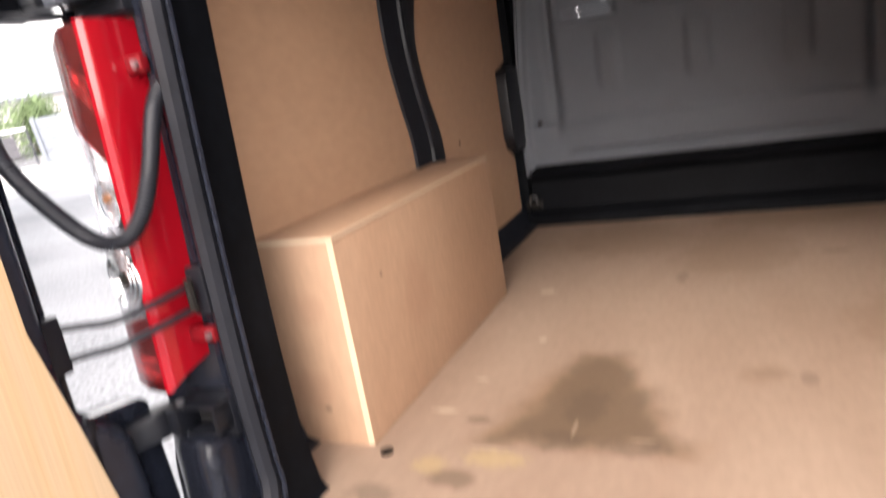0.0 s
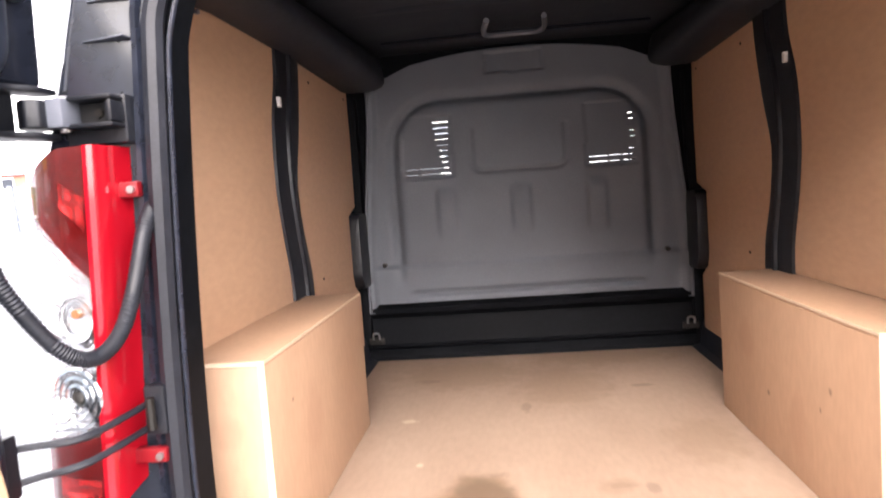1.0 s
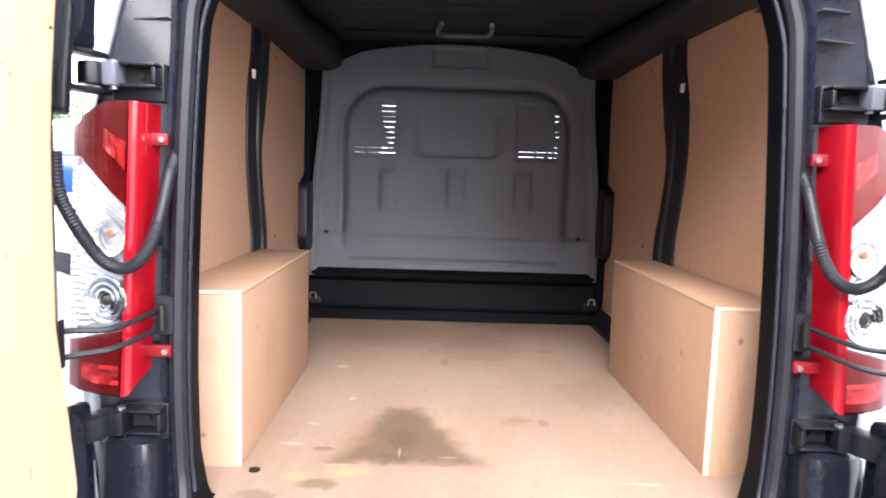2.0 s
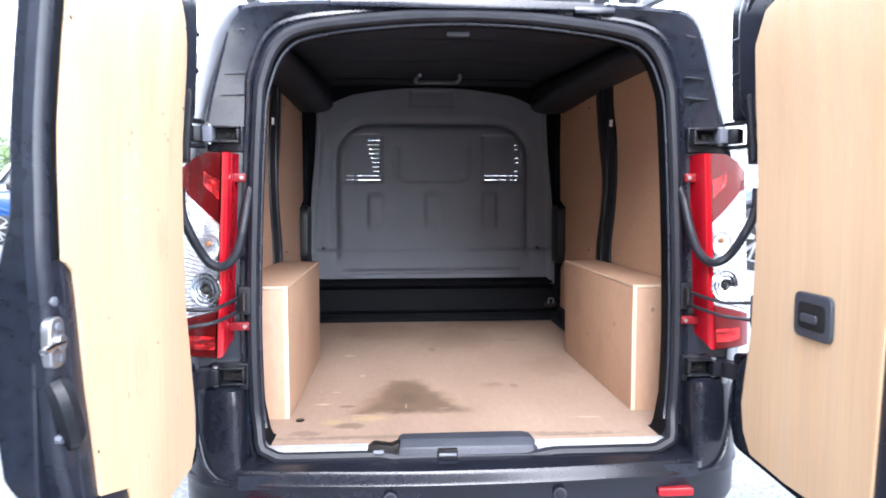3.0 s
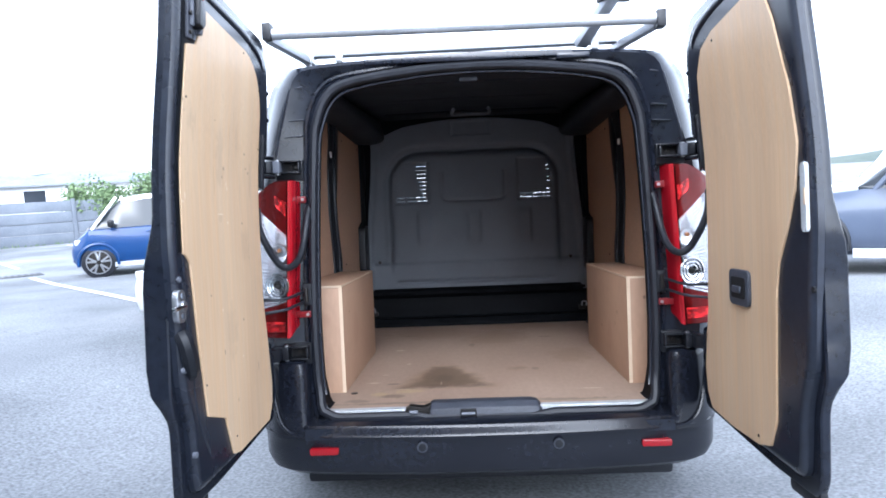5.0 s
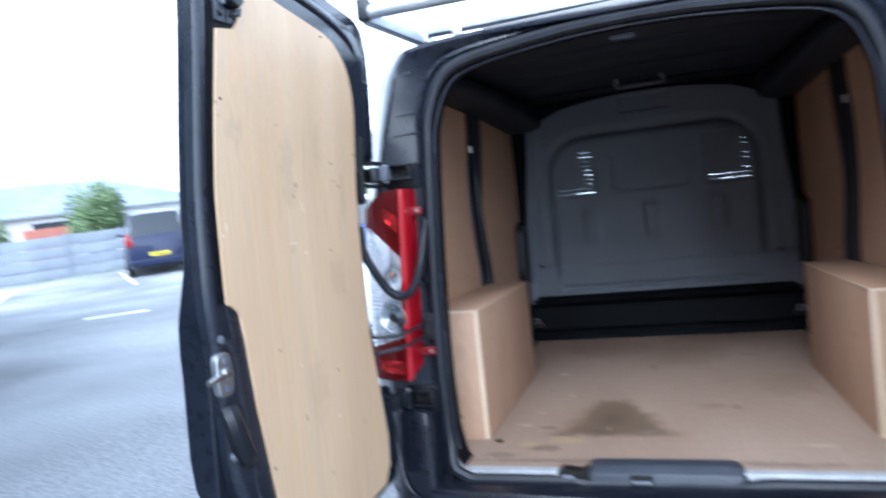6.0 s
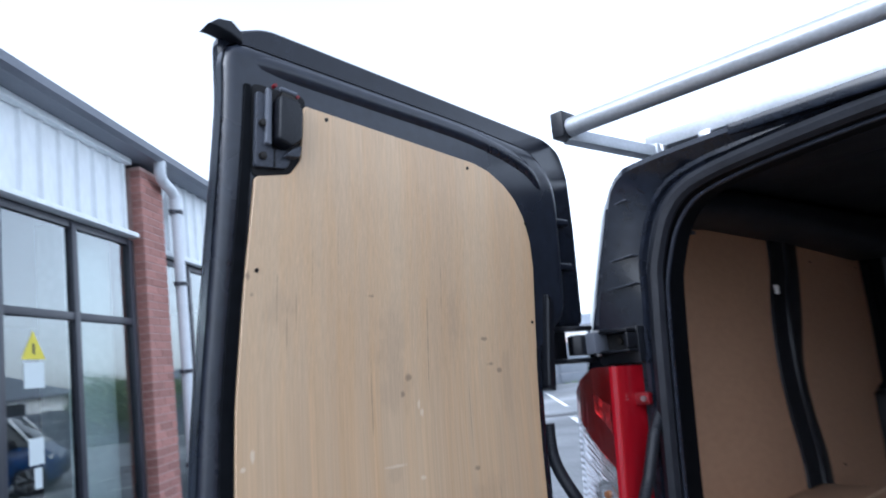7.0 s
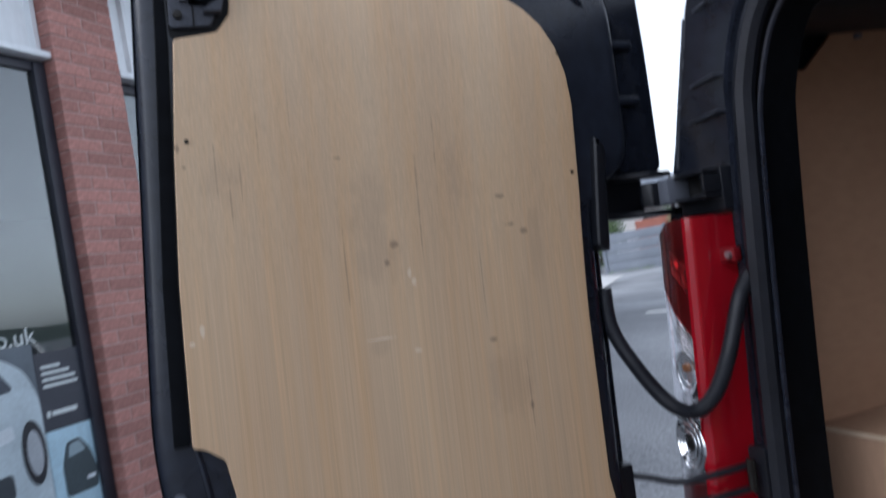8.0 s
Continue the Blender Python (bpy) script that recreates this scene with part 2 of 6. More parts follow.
# the oily stain: a broad foot by the sill that narrows to a point, with a browner rim
tapered(M_PLYFLOOR, -0.172, 0.285, -0.01, 0.47, 0.205, 0.045, (0.19, 0.115, 0.060), 0.55, 10.0)
tapered(M_PLYFLOOR, -0.170, 0.300, -0.01, 0.44, 0.172, 0.040, (0.085, 0.058, 0.038), 0.66, 15.0)
stained(M_PLYFLOOR, [((-0.38, 0.165, 0.58), (0.055, 0.035, 1)), ((-0.39, 0.37, 0.58), (0.03, 0.014, 1))], (0.10, 0.068, 0.044), 0.6, 16.0)
stained(M_PLYFLOOR, [((-0.21, 0.31, 0.58), (0.08, 0.04, 1)), ((-0.07, 0.30, 0.58), (0.08, 0.03, 1)), ((-0.18, 0.45, 0.58), (0.05, 0.09, 1)), ((0.165, 0.615, 0.58), (0.045, 0.02, 1)), ((0.24, 0.60, 0.58), (0.02, 0.035, 1)), ((-0.05, 1.25, 0.58), (0.02, 0.06, 1)), ((0.38, 1.45, 0.58), (0.05, 0.02, 1)), ((-0.42, 1.62, 0.58), (0.06, 0.03, 1))], (0.06, 0.042, 0.030), 0.34, 40.0)
stained(M_PLYFLOOR, [((-0.185, 0.36, 0.58), (0.004, 0.04, 1)), ((-0.33, 0.27, 0.58), (0.05, 0.006, 1)), ((-0.05, 0.33, 0.58), (0.03, 0.004, 1))], (0.48, 0.38, 0.28), 0.4, 60.0)
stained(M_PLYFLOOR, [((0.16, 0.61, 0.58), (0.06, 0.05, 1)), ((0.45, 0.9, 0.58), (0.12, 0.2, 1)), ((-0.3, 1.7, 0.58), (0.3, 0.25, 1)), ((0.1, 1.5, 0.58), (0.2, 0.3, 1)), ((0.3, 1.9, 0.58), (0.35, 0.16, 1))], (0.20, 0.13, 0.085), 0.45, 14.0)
stained(M_PLYFLOOR, [((-0.31, 0.235, 0.58), (0.07, 0.03, 1)), ((-0.43, 0.20, 0.58), (0.04, 0.03, 1))], (0.44, 0.33, 0.13), 0.34, 60.0)
stained(M_PLYFLOOR, [((-0.44, 1.15, 0.58), (0.030, 0.018, 1)), ((-0.36, 0.78, 0.58), (0.012, 0.02, 1)), ((-0.45, 0.55, 0.58), (0.02, 0.008, 1)), ((-0.48, 0.40, 0.58), (0.03, 0.010, 1)), ((0.42, 0.20, 0.58), (0.05, 0.008, 1))], (0.55, 0.44, 0.32), 0.55, 40.0)
stained(M_PLYFLOOR, [((-0.1, 0.055, 0.58), (0.6, 0.02, 1)), ((-0.50, 0.10, 0.58), (0.06, 0.03, 1)), ((0.30, 0.04, 0.58), (0.2, 0.014, 1))], (0.09, 0.07, 0.05), 0.5, 35.0)
stained(M_PLY, [((-0.70, 0.25, 0.70), (0.06, 0.3, 0.05)), ((-0.66, 0.25, 0.88), (0.05, 0.3, 0.04)), ((0.58, 0.62, 0.70), (0.3, 0.05, 0.10)), ((0.58, 0.95, 0.85), (0.3, 0.08, 0.06)), ((-0.575, 0.55, 0.80), (0.3, 0.07, 0.10)), ((0.70, 0.26, 0.80), (0.05, 0.3, 0.10))], (0.36, 0.20, 0.13), 0.35, 12.0)
stained(M_PLY, [((0.58, 0.45, 0.845), (0.05, 0.010, 0.012)), ((0.58, 0.50, 0.79), (0.05, 0.006, 0.009)), ((0.58, 0.80, 0.74), (0.05, 0.010, 0.008)), ((-0.575, 0.40, 0.90), (0.05, 0.008, 0.006)), ((-0.67, 0.25, 0.66), (0.010, 0.05, 0.008)), ((0.66, 0.26, 0.93), (0.008, 0.05, 0.010))], (0.10, 0.06, 0.04), 0.6, 60.0)
DARK_SPECKS = [(-0.566, 1.426, 0.008, 0.008), (-0.579, 1.40, 0.006, 0.008), (-0.35, 1.428, 0.010, 0.007), (-0.372, 1.440, 0.014, 0.004), (-0.388, 1.485, 0.014, 0.005), (-0.641, 1.554, 0.012, 0.004), (-0.423, 1.267, 0.009, 0.005),
               (-0.37, 1.157, 0.004, 0.010), (-0.459, 1.66, 0.010, 0.003), (-0.846, 1.575, 0.006, 0.010), (-0.84, 1.55, 0.004, 0.006), (-0.62, 0.90, 0.006, 0.012), (-0.45, 0.97, 0.010, 0.006), (-0.33, 0.80, 0.004, 0.02), (-0.70, 1.07, 0.008, 0.005), (-0.53, 0.74, 0.004, 0.010)]
PALE_SPECKS = [(-0.547, 1.383, 0.005, 0.009), (-0.541, 1.369, 0.005, 0.009), (-0.546, 1.269, 0.009, 0.004), (-0.838, 1.338, 0.004, 0.012), (-0.851, 1.322, 0.005, 0.004), (-0.60, 1.293, 0.03, 0.0025), (-0.62, 1.02, 0.006, 0.006), (-0.47, 0.86, 0.008, 0.004)]
SMUDGES = [(-0.60, 1.48, 0.05, 0.10), (-0.59, 1.41, 0.05, 0.05), (-0.80, 1.53, 0.04, 0.05), (-0.46, 1.53, 0.03, 0.10), (-0.602, 1.283, 0.02, 0.02), (-0.40, 1.20, 0.06, 0.08), (-0.55, 0.95, 0.06, 0.10), (-0.33, 1.40, 0.02, 0.10)]


def on_board(marks):
    return [((-0.755, y, z + 0.021), (0.03, ry * 0.8, rz * 0.8)) for y, z, ry, rz in marks]


stained(M_PLYDOOR, on_board(SMUDGES), (0.22, 0.155, 0.115), 0.16, 38.0)
stained(M_PLYDOOR, on_board([(-0.522, 1.49, 0.0022, 0.13), (-0.64, 1.40, 0.002, 0.10), (-0.37, 1.17, 0.002, 0.09), (-0.70, 1.65, 0.002, 0.12), (-0.802, 1.55, 0.002, 0.06), (-0.786, 1.505, 0.0018, 0.05), (-0.771, 1.535, 0.0015, 0.05), (-0.745, 1.60, 0.0018, 0.07), (-0.49, 1.58, 0.0018, 0.10), (-0.43, 1.36, 0.0016, 0.08)]), (0.16, 0.11, 0.08), 0.35, 60.0)
stained(M_PLYDOOR, on_board(DARK_SPECKS), (0.13, 0.09, 0.07), 0.55, 120.0)
stained(M_PLYDOOR, on_board(PALE_SPECKS), (0.78, 0.67, 0.52), 0.72, 150.0)


# ---- building helpers ----
def thing(name, label, category, m=None, group="", kind=""):
    ob = new(name)
    ob.empty_display_size = 0.1
    ob.matrix_world = m or Matrix()
    return tagged(ob, label, category, group, kind)


def mesh_of(bm, name, material, sharp=35):
    me = bpy.data.meshes.new(name)
    bmesh.ops.recalc_face_normals(bm, faces=bm.faces)
    bm.to_mesh(me)
    bm.free()
    me.materials.append(material)
    me.polygons.foreach_set("use_smooth", [True] * len(me.polygons))
    me.set_sharp_from_angle(angle=radians(sharp))
    return me


def part(name, bm, material, parent=None, label="", sharp=35):
    ob = new(name, mesh_of(bm, name, material, sharp))
    ob.parent = parent
    if label:
        tagged(ob, label)
    return ob


def solid(name, bm, material, label, category, m=None, group="", kind="", sharp=35):
    ob = new(name, mesh_of(bm, name, material, sharp))
    ob.matrix_world = m or Matrix()
    return tagged(ob, label, category, group, kind)


def box(x0, x1, y0, y1, z0, z1, bevel=0.0, bm=None, seg=2):
    b = bmesh.new()
    bmesh.ops.create_cube(b, size=1)
    for v in b.verts:
        v.co = Vector((x0 + (v.co.x + 0.5) * (x1 - x0), y0 + (v.co.y + 0.5) * (y1 - y0), z0 + (v.co.z + 0.5) * (z1 - z0)))
    if bevel:
        bmesh.ops.bevel(b, geom=b.edges[:], offset=bevel, segments=seg, affect="EDGES", profile=0.6)
    return join(bm, b)


def join(bm, b):
    """Add the faces of b to bm, if there is one."""
    if bm is None:
        return b
    me = bpy.data.meshes.new("tmp")
    b.to_mesh(me)
    b.free()
    bm.from_mesh(me)
    bpy.data.meshes.remove(me)
    return bm


def rod(p0, p1, r0, r1=None, n=12, bm=None, bevel=0.0):
    r1 = r0 if r1 is None else r1
    b = bmesh.new()
    p0, p1 = Vector(p0), Vector(p1)
    turn = (p1 - p0).to_track_quat("Z", "Y").to_matrix().to_4x4()
    bmesh.ops.create_cone(b, cap_ends=True, segments=n, radius1=r0, radius2=r1, depth=(p1 - p0).length)
    if bevel:
        caps = [e for e in b.edges if abs(e.verts[0].co.z - e.verts[1].co.z) < 1e-6]
        bmesh.ops.bevel(b, geom=caps, offset=bevel, segments=2, affect="EDGES", profile=0.6)
    bmesh.ops.transform(b, matrix=Matrix.Translation((p0 + p1) / 2) @ turn, verts=b.verts)
    return join(bm, b)


def beam(p0, p1, w, h, bm=None, bevel=0.003, up=(0, 0, 1)):
    """A square-section bar from p0 to p1."""
    p0, p1 = Vector(p0), Vector(p1)
    b = box(-w / 2, w / 2, -h / 2, h / 2, 0, (p1 - p0).length, bevel)
    zax = (p1 - p0).normalized()
    xax = zax.cross(Vector(up)).normalized()
    yax = zax.cross(xax)
    m = Matrix((xax, yax, zax)).transposed().to_4x4()
    bmesh.ops.transform(b, matrix=Matrix.Translation(p0) @ m, verts=b.verts)
    return join(bm, b)


def spline(points, steps=6, closed=False):
    """A smooth line through points."""
    pts = [Vector(p) for p in points]
    n = len(pts)
    out = []
    for i in range(n if closed else n - 1):
        def at(k):
            return pts[k % n] if closed else pts[min(max(k, 0), n - 1)]
        a, b, c, d = at(i - 1), at(i), at(i + 1), at(i + 2)
        for k in range(steps):
            t = k / steps
            out.append(0.5 * ((2 * b) + (c - a) * t + (2 * a - 5 * b + 4 * c - d) * t * t + (3 * b - a - 3 * c + d) * t ** 3))
    if not closed:
        out.append(pts[-1])
    return out


def tube(points, r, n=8, closed=False, bm=None, ribs=0.0):
    """A round hose along points; ribs makes every second ring smaller by that much."""
    pts = [Vector(p) for p in points]
    b = bmesh.new()
    rings = []
    side = None
    k = len(pts)
    for i, p in enumerate(pts):
        a, c = (pts[i - 1], pts[(i + 1) % k]) if closed else (pts[max(i - 1, 0)], pts[min(i + 1, k - 1)])
        d = (c - a).normalized()
        if side is None:
            side = d.orthogonal().normalized()
        side = (side - d * side.dot(d)).normalized()
        other = d.cross(side)
        rr = r - (ribs if i % 2 else 0)
        rings.append([b.verts.new(p + rr * (math.cos(2 * math.pi * j / n) * side + math.sin(2 * math.pi * j / n) * other)) for j in range(n)])
    for i in range(k if closed else k - 1):
        r0, r1 = rings[i], rings[(i + 1) % k]
        for j in range(n):
            b.faces.new((r0[j], r0[(j + 1) % n], r1[(j + 1) % n], r1[j]))
    if not closed:
        b.faces.new(rings[0][::-1])
        b.faces.new(rings[-1])
    return join(bm, b)


def loft(loops, closed=True, caps=(False, False), bm=None):
    b = bmesh.new()
    rows = [[b.verts.new(p) for p in loop] for loop in loops]
    for r0, r1 in zip(rows, rows[1:]):
        n = len(r0)
        for j in range(n if closed else n - 1):
            b.faces.new((r0[j], r0[(j + 1) % n], r1[(j + 1) % n], r1[j]))
    if caps[0]:
        b.faces.new(rows[0][::-1])
    if caps[1]:
        b.faces.new(rows[-1])
    return join(bm, b)


def prism(outline, a0, a1, axis="x", bevel=0.0, bm=None, seg=2):
    """A slab with the given outline, from a0 to a1 along axis. The outline's pairs are the other two axes in order."""
    b = bmesh.new()
    put = {"x": lambda p, a: (a, p[0], p[1]), "y": lambda p, a: (p[0], a, p[1]), "z": lambda p, a: (p[0], p[1], a)}[axis]
    lo, hi = [b.verts.new(put(p, a0)) for p in outline], [b.verts.new(put(p, a1)) for p in outline]
    n = len(outline)
    b.faces.new(lo)
    b.faces.new(hi[::-1])
    for j in range(n):
        b.faces.new((lo[j], hi[j], hi[(j + 1) % n], lo[(j + 1) % n]))
    bmesh.ops.recalc_face_normals(b, faces=b.faces)
    if bevel:
        rim = [e for e in b.edges if all(len(f.verts) > 4 or n == 4 for f in e.link_faces) or any(len(f.verts) == n for f in e.link_faces)]
        bmesh.ops.bevel(b, geom=rim, offset=bevel, segments=seg, affect="EDGES", profile=0.6)
    return join(bm, b)


def mirrored(half):
    """A closed outline from its right half, which runs from the bottom's middle to the top's."""
    return [Vector((x, z)) for x, z in half] + [Vector((-x, z)) for x, z in half[-2:0:-1]]


def resample(outline, n):
    pts = outline + [outline[0]]
    acc = [0.0]
    for a, b in zip(pts, pts[1:]):
        acc.append(acc[-1] + (b - a).length)
    out, k = [], 0
    for i in range(n):
        s = acc[-1] * i / n
        while acc[k + 1] < s:
            k += 1
        f = (s - acc[k]) / max(1e-9, acc[k + 1] - acc[k])
        out.append(pts[k].lerp(pts[k + 1], f))
    return out


def arc_outline(points, radii):
    """A polygon with its corners rounded: one radius for each point."""
    out, n = [], len(points)
    for i in range(n):
        p, a, c = Vector(points[i]), Vector(points[i - 1]), Vector(points[(i + 1) % n])
        r = radii[i] if isinstance(radii, (list, tuple)) else radii
        if r <= 0:
            out.append(tuple(p))
            continue
        u, v = (a - p).normalized(), (c - p).normalized()
        d = min(r, (a - p).length * 0.49, (c - p).length * 0.49)
        s, e = p + u * d, p + v * d
        for k in range(5):
            t = k / 4
            q = s * (1 - t) ** 2 + p * 2 * t * (1 - t) + e * t * t
            out.append((q.x, q.y))
    return out


def smooth01(t):
    t = min(1.0, max(0.0, t))
    return t * t * (3 - 2 * t)


# ---- the van ----
van = thing("van", "black panel van with both rear doors wide open on tarmac", "van", VAN)
RING = 208
OPENING = [(0, 0.56), (0.555, 0.56), (0.606, 0.588), (0.624, 0.69), (0.628, 0.9), (0.62, 1.2), (0.60, 1.55), (0.585, 1.65), (0.54, 1.745), (0.45, 1.79), (0.2, 1.822), (0, 1.83)]
REAR = [(0, 0.46), (0.60, 0.46), (0.79, 0.60), (0.795, 0.8), (0.805, 1.0), (0.812, 1.33), (0.795, 1.42), (0.745, 1.60), (0.70, 1.76), (0.665, 1.835), (0.60, 1.862), (0.3, 1.876), (0, 1.88)]
SIDE_1 = [(0, 0.42), (0.75, 0.42), (0.86, 0.5), (0.885, 0.8), (0.895, 1.1), (0.885, 1.33), (0.838, 1.6), (0.785, 1.8), (0.72, 1.882), (0.5, 1.90), (0, 1.908)]
SIDE_2 = [(0, 0.34), (0.82, 0.34), (0.92, 0.5), (0.945, 0.8), (0.945, 1.1), (0.925, 1.35), (0.868, 1.65), (0.80, 1.87), (0.72, 1.943), (0.5, 1.966), (0, 1.975)]


def rounded(half, sharp_below=0.62):
    """The same half outline with its upper corners drawn as smooth curves."""
    low = [p for p in half if p[1] < sharp_below]
    high = [p for p in half if p[1] >= sharp_below]
    return low + [(p.x, p.y) for p in spline([(x, z, 0) for x, z in high], 6)]


OPENING, REAR = rounded(OPENING), rounded(REAR)


def body_loop(half, y, dz=0.0, top=None, wide=1.0):
    pts = resample(mirrored(half), RING)
    out = []
    for p in pts:
        z = p.y
        if top is not None and z > 0.9:
            z = 0.9 + (z - 0.9) * (top - 0.9) / (1.975 - 0.9)
        out.append((p.x * wide, y, z + (dz * smooth01((z - 1.3) / 0.6))))
    return out


def grown(half, d):
    return [(x + (d if x > 0.01 else 0) * (1 if 0.58 < z < 1.80 else 0.6), z + (d if z > 1.6 else (-d if z < 0.6 else 0))) for x, z in half]


mid = [((a.x + b.x) / 2, (a.y + b.y) / 2) for a, b in zip(resample(mirrored(OPENING), RING), resample(mirrored(REAR), RING))]
loops = [body_loop(OPENING, 0.10), body_loop(OPENING, 0.005), body_loop(grown(OPENING, 0.022), -0.012), body_loop(grown(OPENING, 0.035), 0.008),
         [(x, -0.008, z) for x, z in mid], body_loop(grown(REAR, -0.014), -0.03), body_loop(REAR, -0.018), body_loop(SIDE_1, 0.10), body_loop(SIDE_2, 0.55)]
loops += [body_loop(SIDE_2, 0.55 + 0.16 * k, 0.03 * min(1, k / 8)) for k in range(1, 15)]
loops += [body_loop(SIDE_2, 2.95, 0.02, 1.95), body_loop(SIDE_2, 3.15, 0, 1.84, 0.995), body_loop(SIDE_2, 3.4, 0, 1.67, 0.99), body_loop(SIDE_2, 3.65, 0, 1.49, 0.98),
          body_loop(SIDE_2, 3.9, 0, 1.31, 0.97), body_loop(SIDE_2, 4.15, 0, 1.22, 0.95), body_loop(SIDE_2, 4.4, 0, 1.12, 0.9), body_loop(SIDE_2, 4.55, 0, 1.02, 0.8)]
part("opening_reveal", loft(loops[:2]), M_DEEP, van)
shell = loft(loops[1:], caps=(False, True))


def cut_glass(bm, test):
    """Take the faces that pass the test out of bm and give them back as a mesh of their own."""
    pane = bmesh.new()
    picked = [f for f in bm.faces if test(f.calc_center_median())]
    seen = {}
    for f in picked:
        for v in f.verts:
            if v not in seen:
                seen[v] = pane.verts.new(v.co)
        pane.faces.new([seen[v] for v in f.verts])
    bmesh.ops.delete(bm, geom=picked, context="FACES")
    return pane


screen = cut_glass(shell, lambda c: 2.97 < c.y < 3.9 and c.z > 1.30 and abs(c.x) < 0.80)
side_l = cut_glass(shell, lambda c: 2.35 < c.y < 3.2 and 1.28 < c.z < 1.78 and c.x < -0.7)
side_r = cut_glass(shell, lambda c: 2.35 < c.y < 3.2 and 1.28 < c.z < 1.78 and c.x > 0.7)
part("body_shell", shell, M_BODY, van, "gloss black painted van body")
for pane in (screen, side_l, side_r):
    ob = part("cab_window", pane, M_GLASS, van)
    ob.modifiers.new("thick", "SOLIDIFY").thickness = 0.005
    ob.visible_shadow = False

# inside skin of the load space
HOLD_0 = [(0, 0.555), (0.62, 0.555), (0.74, 0.59), (0.79, 0.75), (0.80, 1.1), (0.80, 1.5), (0.79, 1.80), (0.70, 1.85), (0.58, 1.858), (0.3, 1.862), (0, 1.865)]


def hold_loop(y, dz):
    return [(p.x, y, p.y + dz * smooth01((p.y - 1.2) / 0.6)) for p in resample(mirrored(HOLD_0), RING)]


part("load_space_lining", loft([body_loop(OPENING, 0.10), hold_loop(0.17, 0), hold_loop(0.6, 0.04), hold_loop(1.2, 0.085), hold_loop(2.13, 0.125)]), M_ROOF, van)
# roof crossbars under the roof skin
for y, z in ((0.55, 1.902), (1.20, 1.952), (1.78, 1.965)):
    part("roof_crossbar", prism(arc_outline([(-0.56, z - 0.006), (0.56, z - 0.006), (0.5, z + 0.03), (-0.5, z + 0.03)], 0.02), y, y + 0.09, "y", 0.006), M_ROOF, van)
part("roof_lamp_bracket", tube(spline([(-0.10, 1.32, 1.905), (-0.11, 1.62, 1.925), (0.0, 1.66, 1.93), (0.105, 1.62, 1.925), (0.095, 1.32, 1.905)], 5), 0.010, 6), M_HINGE, van)
lamp = part("dome_lamp", box(-0.055, 0.015, 0.13, 0.15, 1.812, 1.826, 0.005), M_HINGE, van, "small clear interior lamp")

for s in (-1, 1):
    rail = []
    for y, xi, zb, zt in ((0.22, 0.60, 1.775, 1.85), (0.6, 0.60, 1.81, 1.89), (1.3, 0.59, 1.82, 1.93), (1.95, 0.575, 1.81, 1.965), (2.05, 0.58, 1.82, 1.955)):
        rail.append([(s * x, y, z) for x, z in arc_outline([(xi, zb + 0.02), (xi + 0.07, zb - 0.005), (0.79, zb), (0.79, zt), (xi + 0.02, zt)], 0.035)])
    part("roof_side_rail", loft(rail, caps=(True, True)), M_ROOF, van)
    # pillar between the lining boards, with its slight S shape
    left = spline([(1.03, 0.98), (1.03, 1.10), (0.99, 1.25), (0.965, 1.40), (0.98, 1.58), (1.03, 1.72), (1.045, 1.83)], 4)
    right = spline([(1.29, 1.84), (1.265, 1.70), (1.22, 1.55), (1.165, 1.40), (1.185, 1.25), (1.24, 1.10), (1.245, 0.98)], 4)
    part("side_pillar", prism([(p.x, p.y) for p in left + right], s * 0.79, s * 0.752, "x", 0.012), M_PILLAR, van)
    part("pillar_bead", tube([(s * 0.752, p.x + 0.115, p.y) for p in left], 0.012, 8), M_PILLAR, van)
    # lock housing of the side door
    part("side_lock_housing", prism(arc_outline([(1.88, 0.99), (1.92, 0.93), (2.06, 0.93), (2.06, 1.27), (1.90, 1.27), (1.885, 1.22)], 0.025), s * 0.79, s * 0.72, "x", 0.01), M_PLASTIC, van)
    part("rear_side_trim", prism(arc_outline([(2.03, 0.60), (2.12, 0.60), (2.12, 1.80), (2.06, 1.80)], 0.01), s * 0.79, s * 0.735, "x", 0.008), M_DEEP, van)
    part("tie_down_ring", tube(spline([(s * 0.720, 1.99, 0.685), (s * 0.717, 1.985, 0.712), (s * 0.693, 1.985, 0.712), (s * 0.690, 1.99, 0.685)], 4), 0.005, 6), M_STEEL, van)
    part("tie_down_base", box(min(s * .67, s * .74), max(s * .67, s * .74), 1.99, 2.005, 0.66, 0.690, 0.004), M_SCREW, van)

# bulkhead: a moulded sheet with louvre slots
GX = [-0.735 + 0.0105 * i for i in range(141)]
SLOT_EDGES = [1.425 + d + e for d in [0.0] + [0.025 + 0.0262 * k for k in range(9)] for e in (-0.0016, 0.0016)]
GZ = sorted([z for z in [0.795 + 0.00625 * i for i in range(191)] if all(abs(z - e) > 0.003 for e in SLOT_EDGES)] + SLOT_EDGES)


def bulk_half(z):
    return 0.735 - 0.05 * smooth01((z - 1.0) / 0.8) - 0.20 * max(0.0, (z - 1.88) / 0.1) ** 2


def bulk_top(x):
    return 1.975 - 0.10 * (abs(x) / 0.70) ** 2


